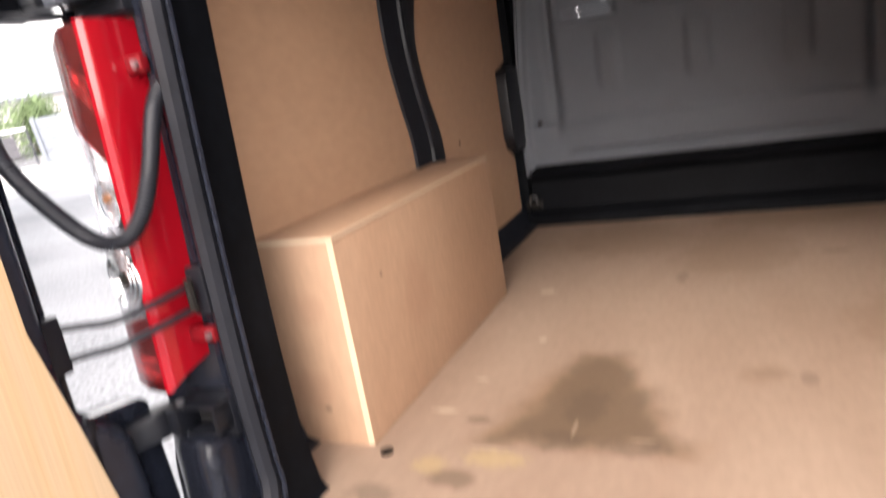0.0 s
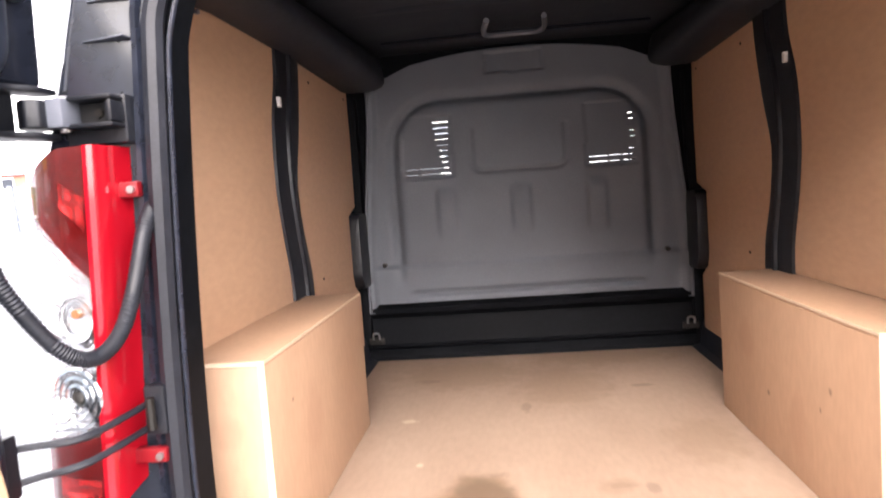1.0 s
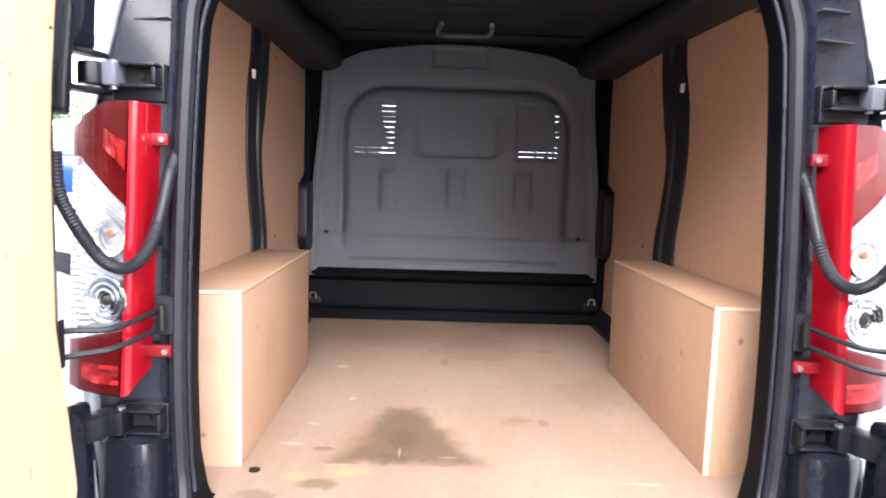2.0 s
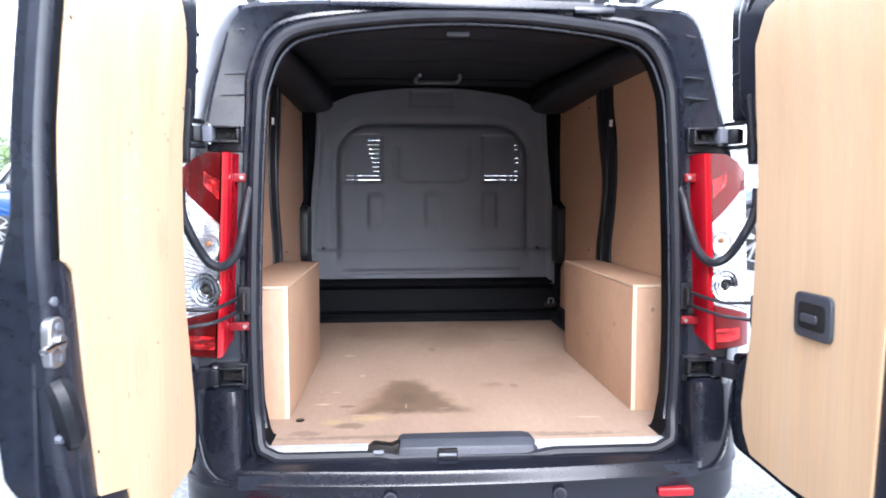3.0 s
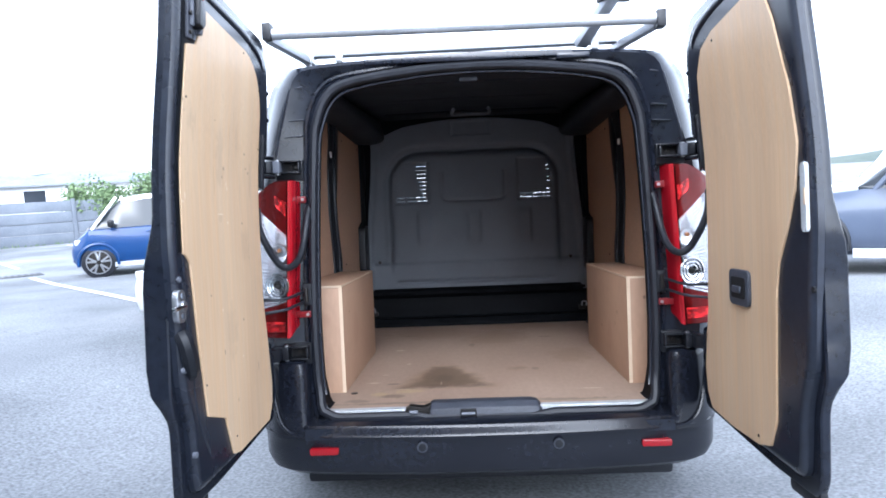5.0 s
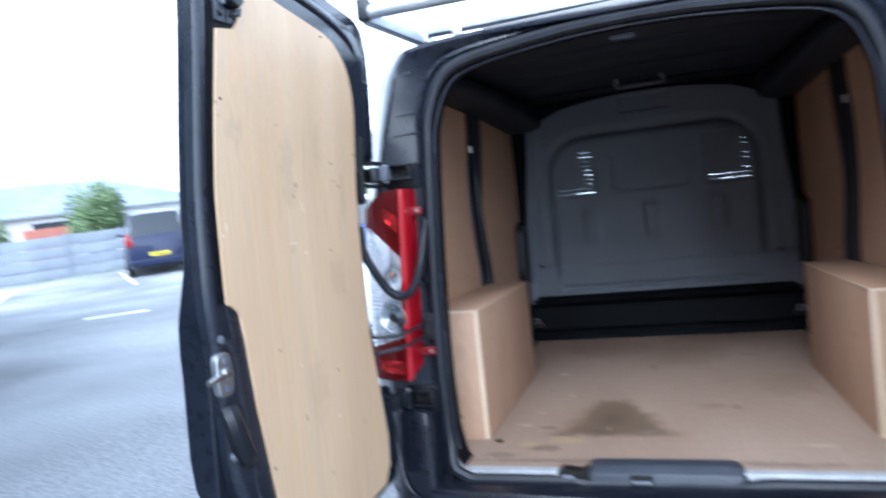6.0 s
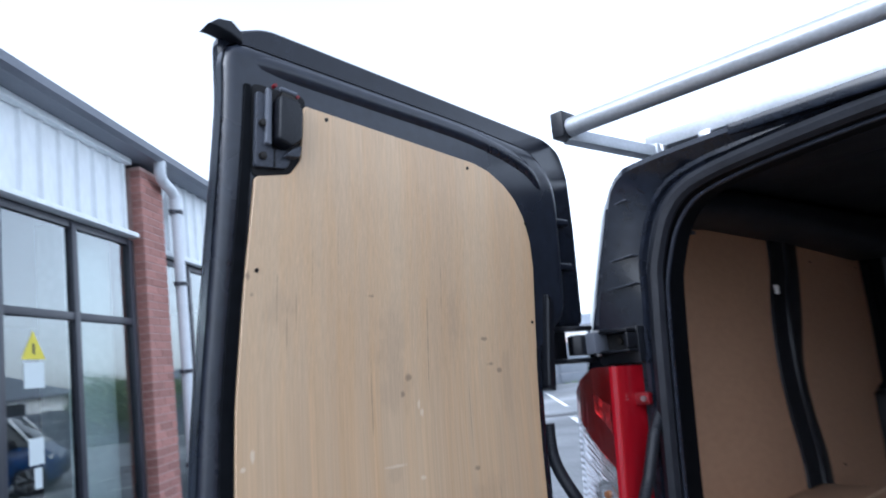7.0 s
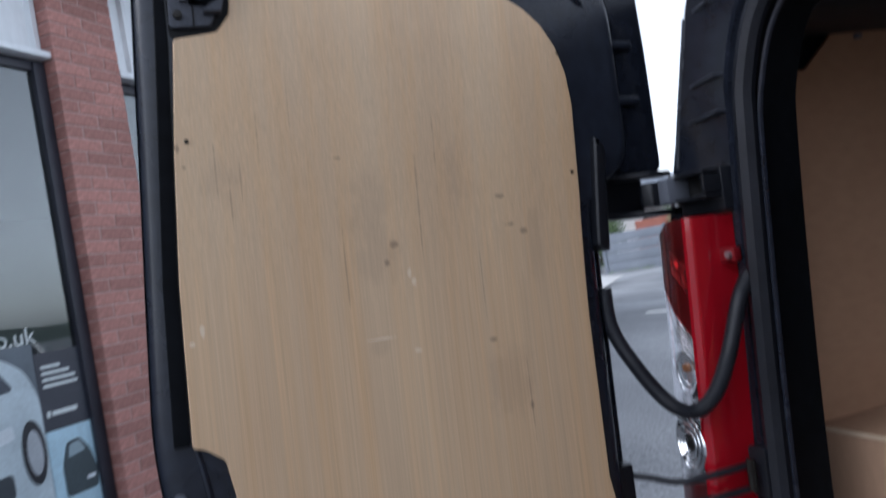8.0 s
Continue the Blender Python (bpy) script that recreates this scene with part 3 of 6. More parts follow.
def in_slot(x, z):
    a = abs(x)
    rows = (1.425, 1.450)
    if (-0.517 < x < -0.318 or 0.315 < x < 0.517) and any(abs(z - r) < 0.0012 for r in rows):
        return not any(abs(a - c) < 0.006 for c in ((0.455,) if x < 0 else (0.40, 0.455, 0.487)))
    for k in range(1, 9):
        r = 1.450 + 0.0262 * k
        w = 0.03 + 0.005 * k
        if -0.318 - w < x < -0.318 and abs(z - r) < 0.0012:
            return True
        if 0.517 - 0.022 < x < 0.517 and abs(z - r) < 0.0012 and k in (1, 3, 4, 6, 7):
            return True
    return False


def bulk_y(x, z):
    a = abs(x)
    y = 2.075 + 0.03 * smooth01((z - 1.2) / 0.7)
    # arched groove round the raised field
    field = max(a - 0.625 + 0.06 * max(0.0, z - 1.0), (z - 1.765) if a < 0.36 else math.hypot(max(a - 0.36, 0), max(z - 1.545, 0)) - 0.22)
    y += 0.022 * math.exp(-(field / 0.024) ** 2) * smooth01((z - 0.90) / 0.2)
    y -= 0.012 * smooth01(-field / 0.03) * smooth01((z - 0.90) / 0.2)
    # middle framed panel, with its lower edge pressed in
    px, pz = abs(x + 0.0) - 0.215, abs(z - 1.55) - 0.13
    d = math.hypot(max(px + 0.05, 0), max(pz + 0.05, 0)) - 0.05 + min(max(px + 0.05, pz + 0.05), 0)
    if z < 1.62:
        y += 0.009 * math.exp(-(d / 0.009) ** 2)
    # three pairs of upright beads
    for c, w in ((-0.34, 0.05), (0.0, 0.05), (0.34, 0.05)):
        if 1.10 < z < 1.37:
            e = smooth01((z - 1.10) / 0.10) * smooth01((1.37 - z) / 0.06)
            y -= 0.011 * e * (smooth01((w - abs(x - c)) / 0.016))
    # fold across the foot and a lip along the lower edge
    y -= 0.012 * smooth01((1.02 - z) / 0.03)
    y += 0.014 * math.exp(-((z - 0.875) / 0.012) ** 2) * smooth01((0.55 - a) / 0.05)
    y -= 0.02 * smooth01((a - bulk_half(z) + 0.045) / 0.02)
    # grille fields
    if 1.405 < z < 1.69 and (-0.535 < x < -0.30 or 0.30 < x < 0.535):
        y += 0.006
    # top label pocket
    if 1.86 < z < 1.955 and abs(x) < 0.13:
        y += 0.008
    return y


bk = bmesh.new()
grid = {}
for i in range(len(GX) - 1):
    for k in range(len(GZ) - 1):
        cx, cz = (GX[i] + GX[i + 1]) / 2, (GZ[k] + GZ[k + 1]) / 2
        if in_slot(cx * bulk_half(cz) / 0.735, cz):
            continue
        quad = []
        for a, b in ((i, k), (i + 1, k), (i + 1, k + 1), (i, k + 1)):
            if (a, b) not in grid:
                gx = GX[a] * bulk_half(GZ[b]) / 0.735
                gz = GZ[b] if GZ[b] < 1.75 else 1.75 + (GZ[b] - 1.75) * (bulk_top(gx) - 1.75) / (GZ[-1] - 1.75)
                grid[a, b] = bk.verts.new((gx, bulk_y(gx, gz), gz))
            quad.append(grid[a, b])
        bk.faces.new(quad)
bulkhead = part("bulkhead", bk, M_BULK, van, "grey moulded bulkhead with louvre slots", sharp=60)
mod = bulkhead.modifiers.new("thick", "SOLIDIFY")
mod.thickness, mod.offset = 0.004, 1
for s in (-1, 1):
    part("bulkhead_lip", tube(spline([(s * (bulk_half(z) - 0.004), bulk_y(bulk_half(z), z) - 0.004, z) for z in (0.80, 0.90, 1.0, 1.2, 1.4, 1.6, 1.75, 1.83)], 4), 0.007, 8), M_BULK, bulkhead)
for x, z in ((-0.652, 1.018), (0.635, 1.014)):
    part("bulkhead_bolt", rod((x, 2.05, z), (x, 2.075, z), 0.011, n=10), M_SCREW, bulkhead)
# cab behind the bulkhead, seat backs hide most of the louvres
for x0, x1, top in ((-0.62, -0.02, 1.40), (0.16, 0.64, 1.38)):
    part("seat_back", box(x0, x1, 2.40, 2.52, 0.7, top, 0.05), M_BULK, van)
part("cab_floor", box(-0.85, 0.85, 2.15, 4.1, 0.42, 0.46), M_PLASTIC, van)
part("dashboard", box(-0.8, 0.8, 3.45, 3.9, 0.7, 1.2, 0.06), M_PLASTIC, van)

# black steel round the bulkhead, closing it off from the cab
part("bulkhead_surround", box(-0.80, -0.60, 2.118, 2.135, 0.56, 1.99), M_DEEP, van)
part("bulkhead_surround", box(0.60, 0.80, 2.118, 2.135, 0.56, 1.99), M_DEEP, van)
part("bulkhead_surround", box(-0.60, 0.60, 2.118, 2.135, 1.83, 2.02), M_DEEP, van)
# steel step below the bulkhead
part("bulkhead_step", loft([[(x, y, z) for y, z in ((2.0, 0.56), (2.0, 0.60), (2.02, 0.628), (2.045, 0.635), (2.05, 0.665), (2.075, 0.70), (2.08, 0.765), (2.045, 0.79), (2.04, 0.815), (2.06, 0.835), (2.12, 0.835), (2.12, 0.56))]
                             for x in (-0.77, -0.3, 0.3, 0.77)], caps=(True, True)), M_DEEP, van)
part("step_bead", tube([(-0.66, 2.02, 0.645), (0.66, 2.02, 0.645)], 0.008, 6), M_DEEP, van)

# rubber seal round the opening
seal_line = [(x, -0.008 - 0.040 * (1 - smooth01((z - 0.56) / 0.12)), z + 0.004 - 0.012 * smooth01((0.27 - abs(x + 0.01)) / 0.09) * (z < 0.6)) for x, y, z in body_loop(grown(OPENING, 0.005), 0)]
part("door_seal", tube(seal_line, 0.017, 8, closed=True), M_RUBBER, van, "black rubber seal round the rear opening")
part("seal_lip", tube([(x, 0.004 - 0.040 * (1 - smooth01((z - 0.56) / 0.12)), z) for x, y, z in body_loop(grown(OPENING, -0.013), 0) if z > 0.62], 0.0045, 6), M_INNER, van)
part("seal_flange", tube([(x, -0.004, z) for x, y, z in body_loop(grown(OPENING, 0.034), 0)], 0.009, 6, closed=True), M_BODY, van)

# rear pillar ledges and roof edge pieces
for s in (-1, 1):
    for z, x0, x1 in ((1.785, 0.634, 0.664), (1.665, 0.638, 0.692), (1.606, 0.640, 0.706)):
        # grey on the black pillar: the ledge's highlight is put into its colour
        part("pillar_ledge", prism([(s * x0, z), (s * x1, z - 0.006), (s * x1, z - 0.003), (s * x0, z + 0.003)], -0.027, 0.03, "y", 0.001), M_GREYPLAST, van)
    part("pillar_seam", tube([(s * x, -0.0285, z) for x, z in ((0.742, 1.53), (0.727, 1.60), (0.708, 1.67), (0.680, 1.775))], 0.004, 6), M_INNER, van)
    plan = spline([(0.646, 0.10, 0), (0.648, -0.04, 0), (0.664, -0.096, 0), (0.72, -0.090, 0), (0.79, -0.050, 0), (0.862, 0.07, 0), (0.893, 0.22, 0)], 4)
    part("bumper_corner", loft([[(s * (0.76 + (p.x - 0.76) * k), 0.12 + (p.y - 0.12) * q, z) for p in plan] for z, k, q in ((0.50, 1.03, 1.02), (0.54, 1.0, 1.0), (0.60, 0.97, 0.98), (0.68, 0.94, 0.95), (0.72, 0.935, 0.945), (0.752, 0.925, 0.935), (0.768, 0.90, 0.91), (0.776, 0.84, 0.85), (0.780, 0.70, 0.72))], caps=(False, True)), M_BUMPER, van)
    part("bumper_crease", tube(spline([(s * x, y, z) for x, y, z in ((0.812, -0.004, 0.742), (0.80, -0.030, 0.70), (0.785, -0.048, 0.63), (0.76, -0.078, 0.56), (0.72, -0.096, 0.522), (0.655, -0.111, 0.512))], 5), 0.007, 8), M_BUMPER, van)
    part("corner_bolt", rod((s * 0.668, -0.015, 0.70), (s * 0.668, 0.01, 0.70), 0.009, n=8), M_STEEL, van)
part("roof_header", prism(arc_outline([(-0.40, 1.852), (0.36, 1.852), (0.36, 1.874), (0, 1.882), (-0.40, 1.874)], 0.006), -0.030, 0.04, "y", 0.004), M_BODY, van)
part("header_plate", box(0.30, 0.42, -0.033, 0.02, 1.842, 1.862, 0.006), M_BODY, van)

# ---- tail lamps ----
PLAN = [(0.660, 0.022), (0.667, -0.012), (0.670, -0.058), (0.674, -0.078), (0.684, -0.086), (0.735, -0.076), (0.787, -0.050), (0.832, -0.008), (0.864, 0.065)]


def lamp_pt(s, u, z, back=0.0):
    i = min(int(u), len(PLAN) - 2)
    f = u - i
    x = PLAN[i][0] + f * (PLAN[i + 1][0] - PLAN[i][0])
    y = PLAN[i][1] + f * (PLAN[i + 1][1] - PLAN[i][1])
    x += 0.028 * (1.43 - z) / 0.56 + back * 0.35
    return (s * x, y + back, z)


def lens(s, u0, u1, lo, hi, nu=10, nz=8, back=0.0):
    """A strip of the lamp between two heights that change along it."""
    b = bmesh.new()
    rows = []
    for j in range(nz + 1):
        row = []
        for i in range(nu + 1):
            u = u0 + (u1 - u0) * i / nu
            z = lo(u) + (hi(u) - lo(u)) * j / nz
            row.append(b.verts.new(lamp_pt(s, u, z, back)))
        rows.append(row)
    for r0, r1 in zip(rows, rows[1:]):
        for i in range(nu):
            b.faces.new((r0[i], r0[i + 1], r1[i + 1], r1[i]))
    return b


def facets(s, u0, u1, lo, hi, nu, nz, back, depth, seed):
    """The same strip broken up into small cut facets."""
    b = lens(s, u0, u1, lo, hi, nu, nz, back)
    rnd = random.Random(seed)
    for v in b.verts:
        v.co.y += rnd.uniform(0, depth)
    return b


def bowl(c, s, r, depth):
    """A shallow stepped dish that faces backwards and a little outwards."""
    rings = []
    for f, d in ((1.0, 0.0), (0.86, 0.25), (0.80, 0.55), (0.58, 0.65), (0.52, 0.95), (0.2, 1.0)):
        rings.append([c + Vector((r * f * math.cos(a) * 0.92, r * f * math.cos(a) * s * 0.22 + depth * d, r * f * math.sin(a))) for a in [2 * math.pi * k / 24 for k in range(24)]])
    return loft(rings, caps=(False, True))


def top_edge(u):
    return 1.440 - 0.022 * max(0, u - 5) ** 1.2


def low_edge(u):
    return 0.868 if u > 3.5 else 0.868 + 0.012 * (3.5 - u)


def diag(u):
    return 1.24 + 0.095 * min(1.0, max(0, (u - 4.1) / 2.2))


def lower(u):
    return 1.0 - 0.014 * max(0, u - 4.1)


for s in (-1, 1):
    tl = part("tail_lamp", lens(s, 0, 8, lambda u: low_edge(u), lambda u: top_edge(u), 20, 6, back=0.035), M_PLASTIC, van, "tall red and clear tail lamp")
    part("red_ridge", lens(s, 0, 4.1, low_edge, top_edge, 16, 6), M_RED, tl)
    for nm, lo, hi, seed in (("brake_lens", diag, top_edge, 3), ("fog_lens", low_edge, lower, 4)):
        red = part(nm, lens(s, 4.1, 8, lo, hi, 14, 8), M_REDGLASS, tl)
        red.visible_shadow = False
        part("lens_back", facets(s, 4.14, 7.95, lo, hi, 16, 12, 0.016, 0.0016, seed), M_REDBACK, red, sharp=1)
        zc = 0.35 * hi(5.0) + 0.65 * lo(5.0)
        slope = 0.05 if nm == "brake_lens" else 0.0
        part("lens_cluster", facets(s, 4.22, 5.1 if slope else 5.9, lambda u: zc - 0.022 + slope * (u - 4.3), lambda u: zc + (0.030 if slope else 0.016) + slope * 0.6 * (u - 4.3), 6, 5, 0.008, 0.007, seed), M_CLUSTER, red, sharp=1)
    clear = part("clear_lens", lens(s, 4.1, 8, lower, diag, 14, 12), M_CLEAR, tl)
    clear.visible_shadow = False
    # faceted reflector behind the clear lens
    rb = facets(s, 4.15, 7.95, lower, diag, 18, 56, 0.014, 0.0010, 5)
    rb.verts.ensure_lookup_table()
    for i, v in enumerate(rb.verts):
        v.co.y += 0.005 * ((i // 19) % 2)
    part("reflector", rb, M_REFL, tl, sharp=1)
    c = Vector(lamp_pt(s, 4.85, 1.058, 0.003))
    part("reverse_bowl", bowl(c, s, 0.046, 0.010), M_REFL, tl)
    for r in (0.046, 0.033, 0.021):
        part("reverse_ring", tube([c + Vector((r * math.cos(a) * 0.92, r * math.cos(a) * s * 0.22 + 0.001, r * math.sin(a))) for a in [2 * math.pi * k / 24 for k in range(24)]], 0.0045, 6, closed=True), M_CHROME, tl)
    part("reverse_bulb", rod((c.x, c.y + 0.010, c.z), (c.x - s * 0.004, c.y - 0.001, c.z), 0.014, 0.010, n=12, bevel=0.003), M_SCREW, tl)
    c = Vector(lamp_pt(s, 4.75, 1.180, 0.004))
    part("amber_bowl", bowl(c, s, 0.036, 0.009), M_REFL, tl)
    part("amber_bulb", rod((c.x, c.y + 0.009, c.z + 0.008), (c.x, c.y - 0.001, c.z + 0.008), 0.009, 0.007, n=12, bevel=0.003), M_ORANGE, tl)
    for z in (1.372, 0.946):
        x0, x1 = s * 0.640, s * 0.70
        part("lamp_tab", box(min(x0, x1), max(x0, x1), -0.030, -0.014, z - 0.012, z + 0.012, 0.004), M_REDTAB, tl)
        part("tab_screw", rod((s * 0.650, -0.036, z), (s * 0.650, -0.028, z), 0.006, n=10), M_STEEL, tl)
    # hinges above and below the lamp
    for z, hh in ((1.491, 0.024), (0.808, 0.026)):
        zl, zh = z - hh, z + hh

        def hbox(x0, x1, *rest):
            return box(min(s * x0, s * x1), max(s * x0, s * x1), *rest)
        hg = part("door_hinge", hbox(0.645, 0.745, -0.030, 0.02, zl - 0.022, zh + 0.004, 0.005), M_PLASTIC, van, "black steel door hinge")
        for nm, x0, x1, z0, z1 in (("bracket_flange", 0.648, 0.718, zh - 0.007, zh), ("bracket_flange", 0.648, 0.718, zl, zl + 0.007), ("bracket_cheek", 0.648, 0.657, zl + 0.008, zh - 0.008)):
            part(nm, hbox(x0, x1, -0.066, -0.02, z0, z1, 0.004), M_PLASTIC, hg)
        # flat near-black plate that paints the pocket's shade
        part("bracket_pocket", hbox(0.658, 0.716, -0.034, -0.029, zl + 0.008, zh - 0.008, 0.002), M_HOLESHADE, hg)
        part("hinge_knuckle", hbox(0.718, 0.744, -0.078, -0.030, zl + 0.002, zh - 0.002, 0.004), M_HINGE if z > 1 else M_PLASTIC, hg)
        ARM = [(.742, -0.040), (.742, -0.090), (.765, -0.122), (.772, -0.205), (.800, -0.205), (.802, -0.10), (.778, -0.040)]
        if z > 1:
            # the arm is open between its root, its two webs and the block on the door
            root = part("hinge_arm", prism(arc_outline([(s * x, y) for x, y in ((.742, -0.040), (.742, -0.090), (.762, -0.102), (.791, -0.076), (.786, -0.040))], 0.006), zl + 0.002, zh - 0.004, "z", 0.003), M_PLASTIC, hg)
            for w0, w1 in ((zl - 0.014, zl - 0.004), (zh + 0.006, zh + 0.015)):
                part("arm_web", prism(arc_outline([(s * x, y) for x, y in ARM], 0.014), w0, w1, "z", 0.003), M_PLASTIC, root)
            part("arm_block", hbox(0.806, 0.822, -0.207, -0.058, zl - 0.012, zh + 0.014, 0.004), M_PLASTIC, root)
        else:
            part("hinge_arm", prism(arc_outline([(s * x, y) for x, y in ARM], 0.014), zl + 0.002, zh - 0.004, "z", 0.004), M_PLASTIC, hg)
        part("hinge_pin", rod((s * .731, -0.052, zl - 0.003), (s * .731, -0.052, zh + 0.003), 0.008, n=10), M_STEEL, hg)
        for x in (0.664, 0.684):
            part("hinge_bolt", rod((s * x, -0.040, z), (s * x, -0.030, z), 0.007, n=6), M_SCREW, hg)
    # cable conduit between body and door
    line = spline([(s * .632, -0.005, 1.345), (s * .635, -0.035, 1.305), (s * .645, -0.065, 1.216), (s * .660, -0.090, 1.155), (s * .690, -0.110, 1.127), (s * .722, -0.135, 1.145), (s * .752, -0.170, 1.213),
                   (s * .768, -0.192, 1.275), (s * .770, -0.195, 1.34)], 22)
    part("cable_conduit", tube(line, 0.0130, 10, ribs=0.0012), M_RUBBER, van, "black corrugated cable conduit")
    # door check straps and their catch on the body
    for z0, z1 in ((1.03, 1.026), (0.992, 0.974)):
        pts = spline([(s * .665, -0.025, z0), (s * .70, -0.135, z0 - 0.012), (s * .755, -0.165, (z0 + z1) / 2 - 0.010), (s * .785, -0.20, z1 - 0.002), (s * .79, -0.215, z1)], 5)
        part("check_cable", tube(pts, 0.0055, 6), M_RUBBER, van)
    part("striker_plate", prism(arc_outline([(s * .634, 0.98), (s * .668, 0.98), (s * .668, 1.06), (s * .634, 1.06)], 0.006), -0.03, 0.0, "y", 0.003), M_PLASTIC, van)
    part("striker", rod((s * .65, -0.045, 0.995), (s * .65, -0.045, 1.045), 0.007, n=8), M_SCREW, van)

# ---- bumper and sill ----
LINE = [(-0.90, 0.55), (-0.895, 0.25), (-0.86, 0.07), (-0.79, -0.045), (-0.65, -0.108), (-0.3, -0.142), (0, -0.15), (0.3, -0.142), (0.65, -0.108), (0.79, -0.045), (0.86, 0.07), (0.895, 0.25), (0.90, 0.55)]
line = spline([(x, y, 0) for x, y in LINE], 5)
PROFILE = [(-0.14, 0.558), (-0.03, 0.554), (-0.008, 0.548), (-0.001, 0.538), (0.000, 0.522), (0.006, 0.512), (-0.001, 0.500), (-0.003, 0.46), (-0.004, 0.41), (-0.02, 0.375), (-0.06, 0.352), (-0.14, 0.345)]
rows = []
for i, p in enumerate(line):
    d = (line[min(i + 1, len(line) - 1)] - line[max(i - 1, 0)]).normalized()
    out = Vector((d.y, -d.x, 0))
    rows.append([tuple(p + out * a + Vector((0, 0, z))) for a, z in PROFILE])
bumper = part("bumper", loft(rows, closed=False), M_BUMPER, van, "black plastic rear bumper")
for x0, x1, y in ((-0.645, -0.54, -0.116), (0.54, 0.645, -0.116)):
    s = 1 if x0 > 0 else -1
    part("rear_reflector", prism(arc_outline([(x0, 0.447), (x1, 0.447), (x1, 0.472), (x0, 0.472)], 0.008), y - 0.014, y + 0.02, "y", 0.004), M_REFLECTOR, bumper, "red rear reflector")
for x in (-0.236, 0.245):
    part("parking_sensor", rod((x, -0.156, 0.474), (x, -0.13, 0.474), 0.0145, n=16, bevel=0.003), M_PLASTIC, bumper)
    part("sensor_ring", tube([(x + 0.017 * math.cos(a), -0.151, 0.474 + 0.017 * math.sin(a)) for a in [2 * math.pi * k / 16 for k in range(16)]], 0.0025, 6, closed=True), M_GREYPLAST, bumper)
part("lower_valance", box(-0.70, 0.70, 0.05, 0.30, 0.28, 0.36, 0.02), M_PLASTIC, van)
part("rear_sill", prism([(-0.12, 0.540), (-0.05, 0.548), (0.02, 0.552), (0.02, 0.50), (-0.12, 0.50)], -0.66, 0.66, "x", 0.0), M_BODY, van)
CAP = arc_outline([(-0.060, 0.548), (-0.050, 0.582), (-0.02, 0.598), (0.035, 0.597), (0.042, 0.56)], 0.005)
cover = part("latch_cover", loft([[(x, -0.01 + (y + 0.01) * k, 0.552 + (z - 0.552) * k) for y, z in CAP] for x, k in ((-0.216, 0.62), (-0.210, 0.90), (-0.200, 1.0), (-0.05, 1.01), (0.165, 1.0), (0.188, 0.90), (0.203, 0.55))], caps=(True, True)), M_COVER, van, "grey plastic latch cover on the sill")
# dark block in place of a shaded hollow
part("latch_recess", box(-0.098, -0.040, -0.072, -0.052, 0.550, 0.582, 0.004), M_HOLESHADE, cover)
part("latch_bar", rod((-0.094, -0.074, 0.568), (-0.044, -0.074, 0.568), 0.005, n=8), M_HINGE, cover)
latch = part("floor_latch", prism(arc_outline([(-0.30, 0.556), (-0.215, 0.556), (-0.205, 0.60), (-0.235, 0.588), (-0.285, 0.596), (-0.305, 0.58)], 0.008), -0.05, -0.01, "y", 0.004), M_SCREW, van, "oily black latch on the sill")
part("latch_pin", rod((-0.285, -0.06, 0.575), (-0.255, -0.06, 0.575), 0.007, n=8), M_HINGE, latch)
for x0, x1 in ((-0.60, -0.215), (0.195, 0.60)):
    part("sill_strip", box(x0, x1, -0.030, 0.006, 0.560, 0.5805, 0.004), M_SILVER, van, "worn silver strip along the floor edge")

# wheels
for s in (-1, 1):
    for y in (0.80, 3.78):
        wheel = part("wheel", rod((s * 0.70, y, 0.43), (s * 0.91, y, 0.43), 0.33, n=40, bevel=0.03), M_RUBBER, van)
        part("rim", rod((s * 0.895, y, 0.43), (s * 0.918, y, 0.43), 0.21, n=28, bevel=0.008), M_STEEL, wheel)
        pts = [(s * 0.945, y + 0.385 * math.cos(a), 0.43 + 0.385 * math.sin(a)) for a in [math.pi * k / 20 for k in range(21)]]
        part("wheel_arch", tube(pts, 0.03, 8), M_PLASTIC, van)
    part("door_mirror", box(min(s * 0.93, s * 1.13), max(s * 0.93, s * 1.13), 3.05, 3.17, 1.22, 1.44, 0.03), M_PLASTIC, van)

# ---- rear doors ----
SKIN = [(-0.878, 1.955), (-0.80, 1.985), (-0.13, 1.938), (-0.085, 1.915), (-0.065, 1.86), (-0.050, 1.70), (-0.035, 1.532), (-0.17, 1.530), (-0.185, 1.46), (-0.19, 1.0), (-0.19, 0.875), (-0.07, 0.855), (-0.06, 0.64), (-0.09, 0.575),
        (-0.62, 0.548), (-0.85, 0.55), (-0.875, 0.60), (-0.878, 0.77), (-0.91, 0.85), (-0.905, 0.95), (-0.90, 1.1), (-0.908, 1.2), (-0.905, 1.3), (-0.90, 1.4), (-0.892, 1.55), (-0.885, 1.7), (-0.876, 1.85)]
PAN = [(-0.880, 1.940), (-0.40, 1.912), (-0.20, 1.892), (-0.14, 1.83), (-0.120, 1.55), (-0.205, 1.49), (-0.212, 0.90), (-0.13, 0.84), (-0.12, 0.66), (-0.16, 0.60), (-0.835, 0.59), (-0.850, 0.78), (-0.888, 0.88), (-0.900, 1.10), (-0.911, 1.22), (-0.903, 1.40), (-0.895, 1.55), (-0.888, 1.70), (-0.880, 1.85)]
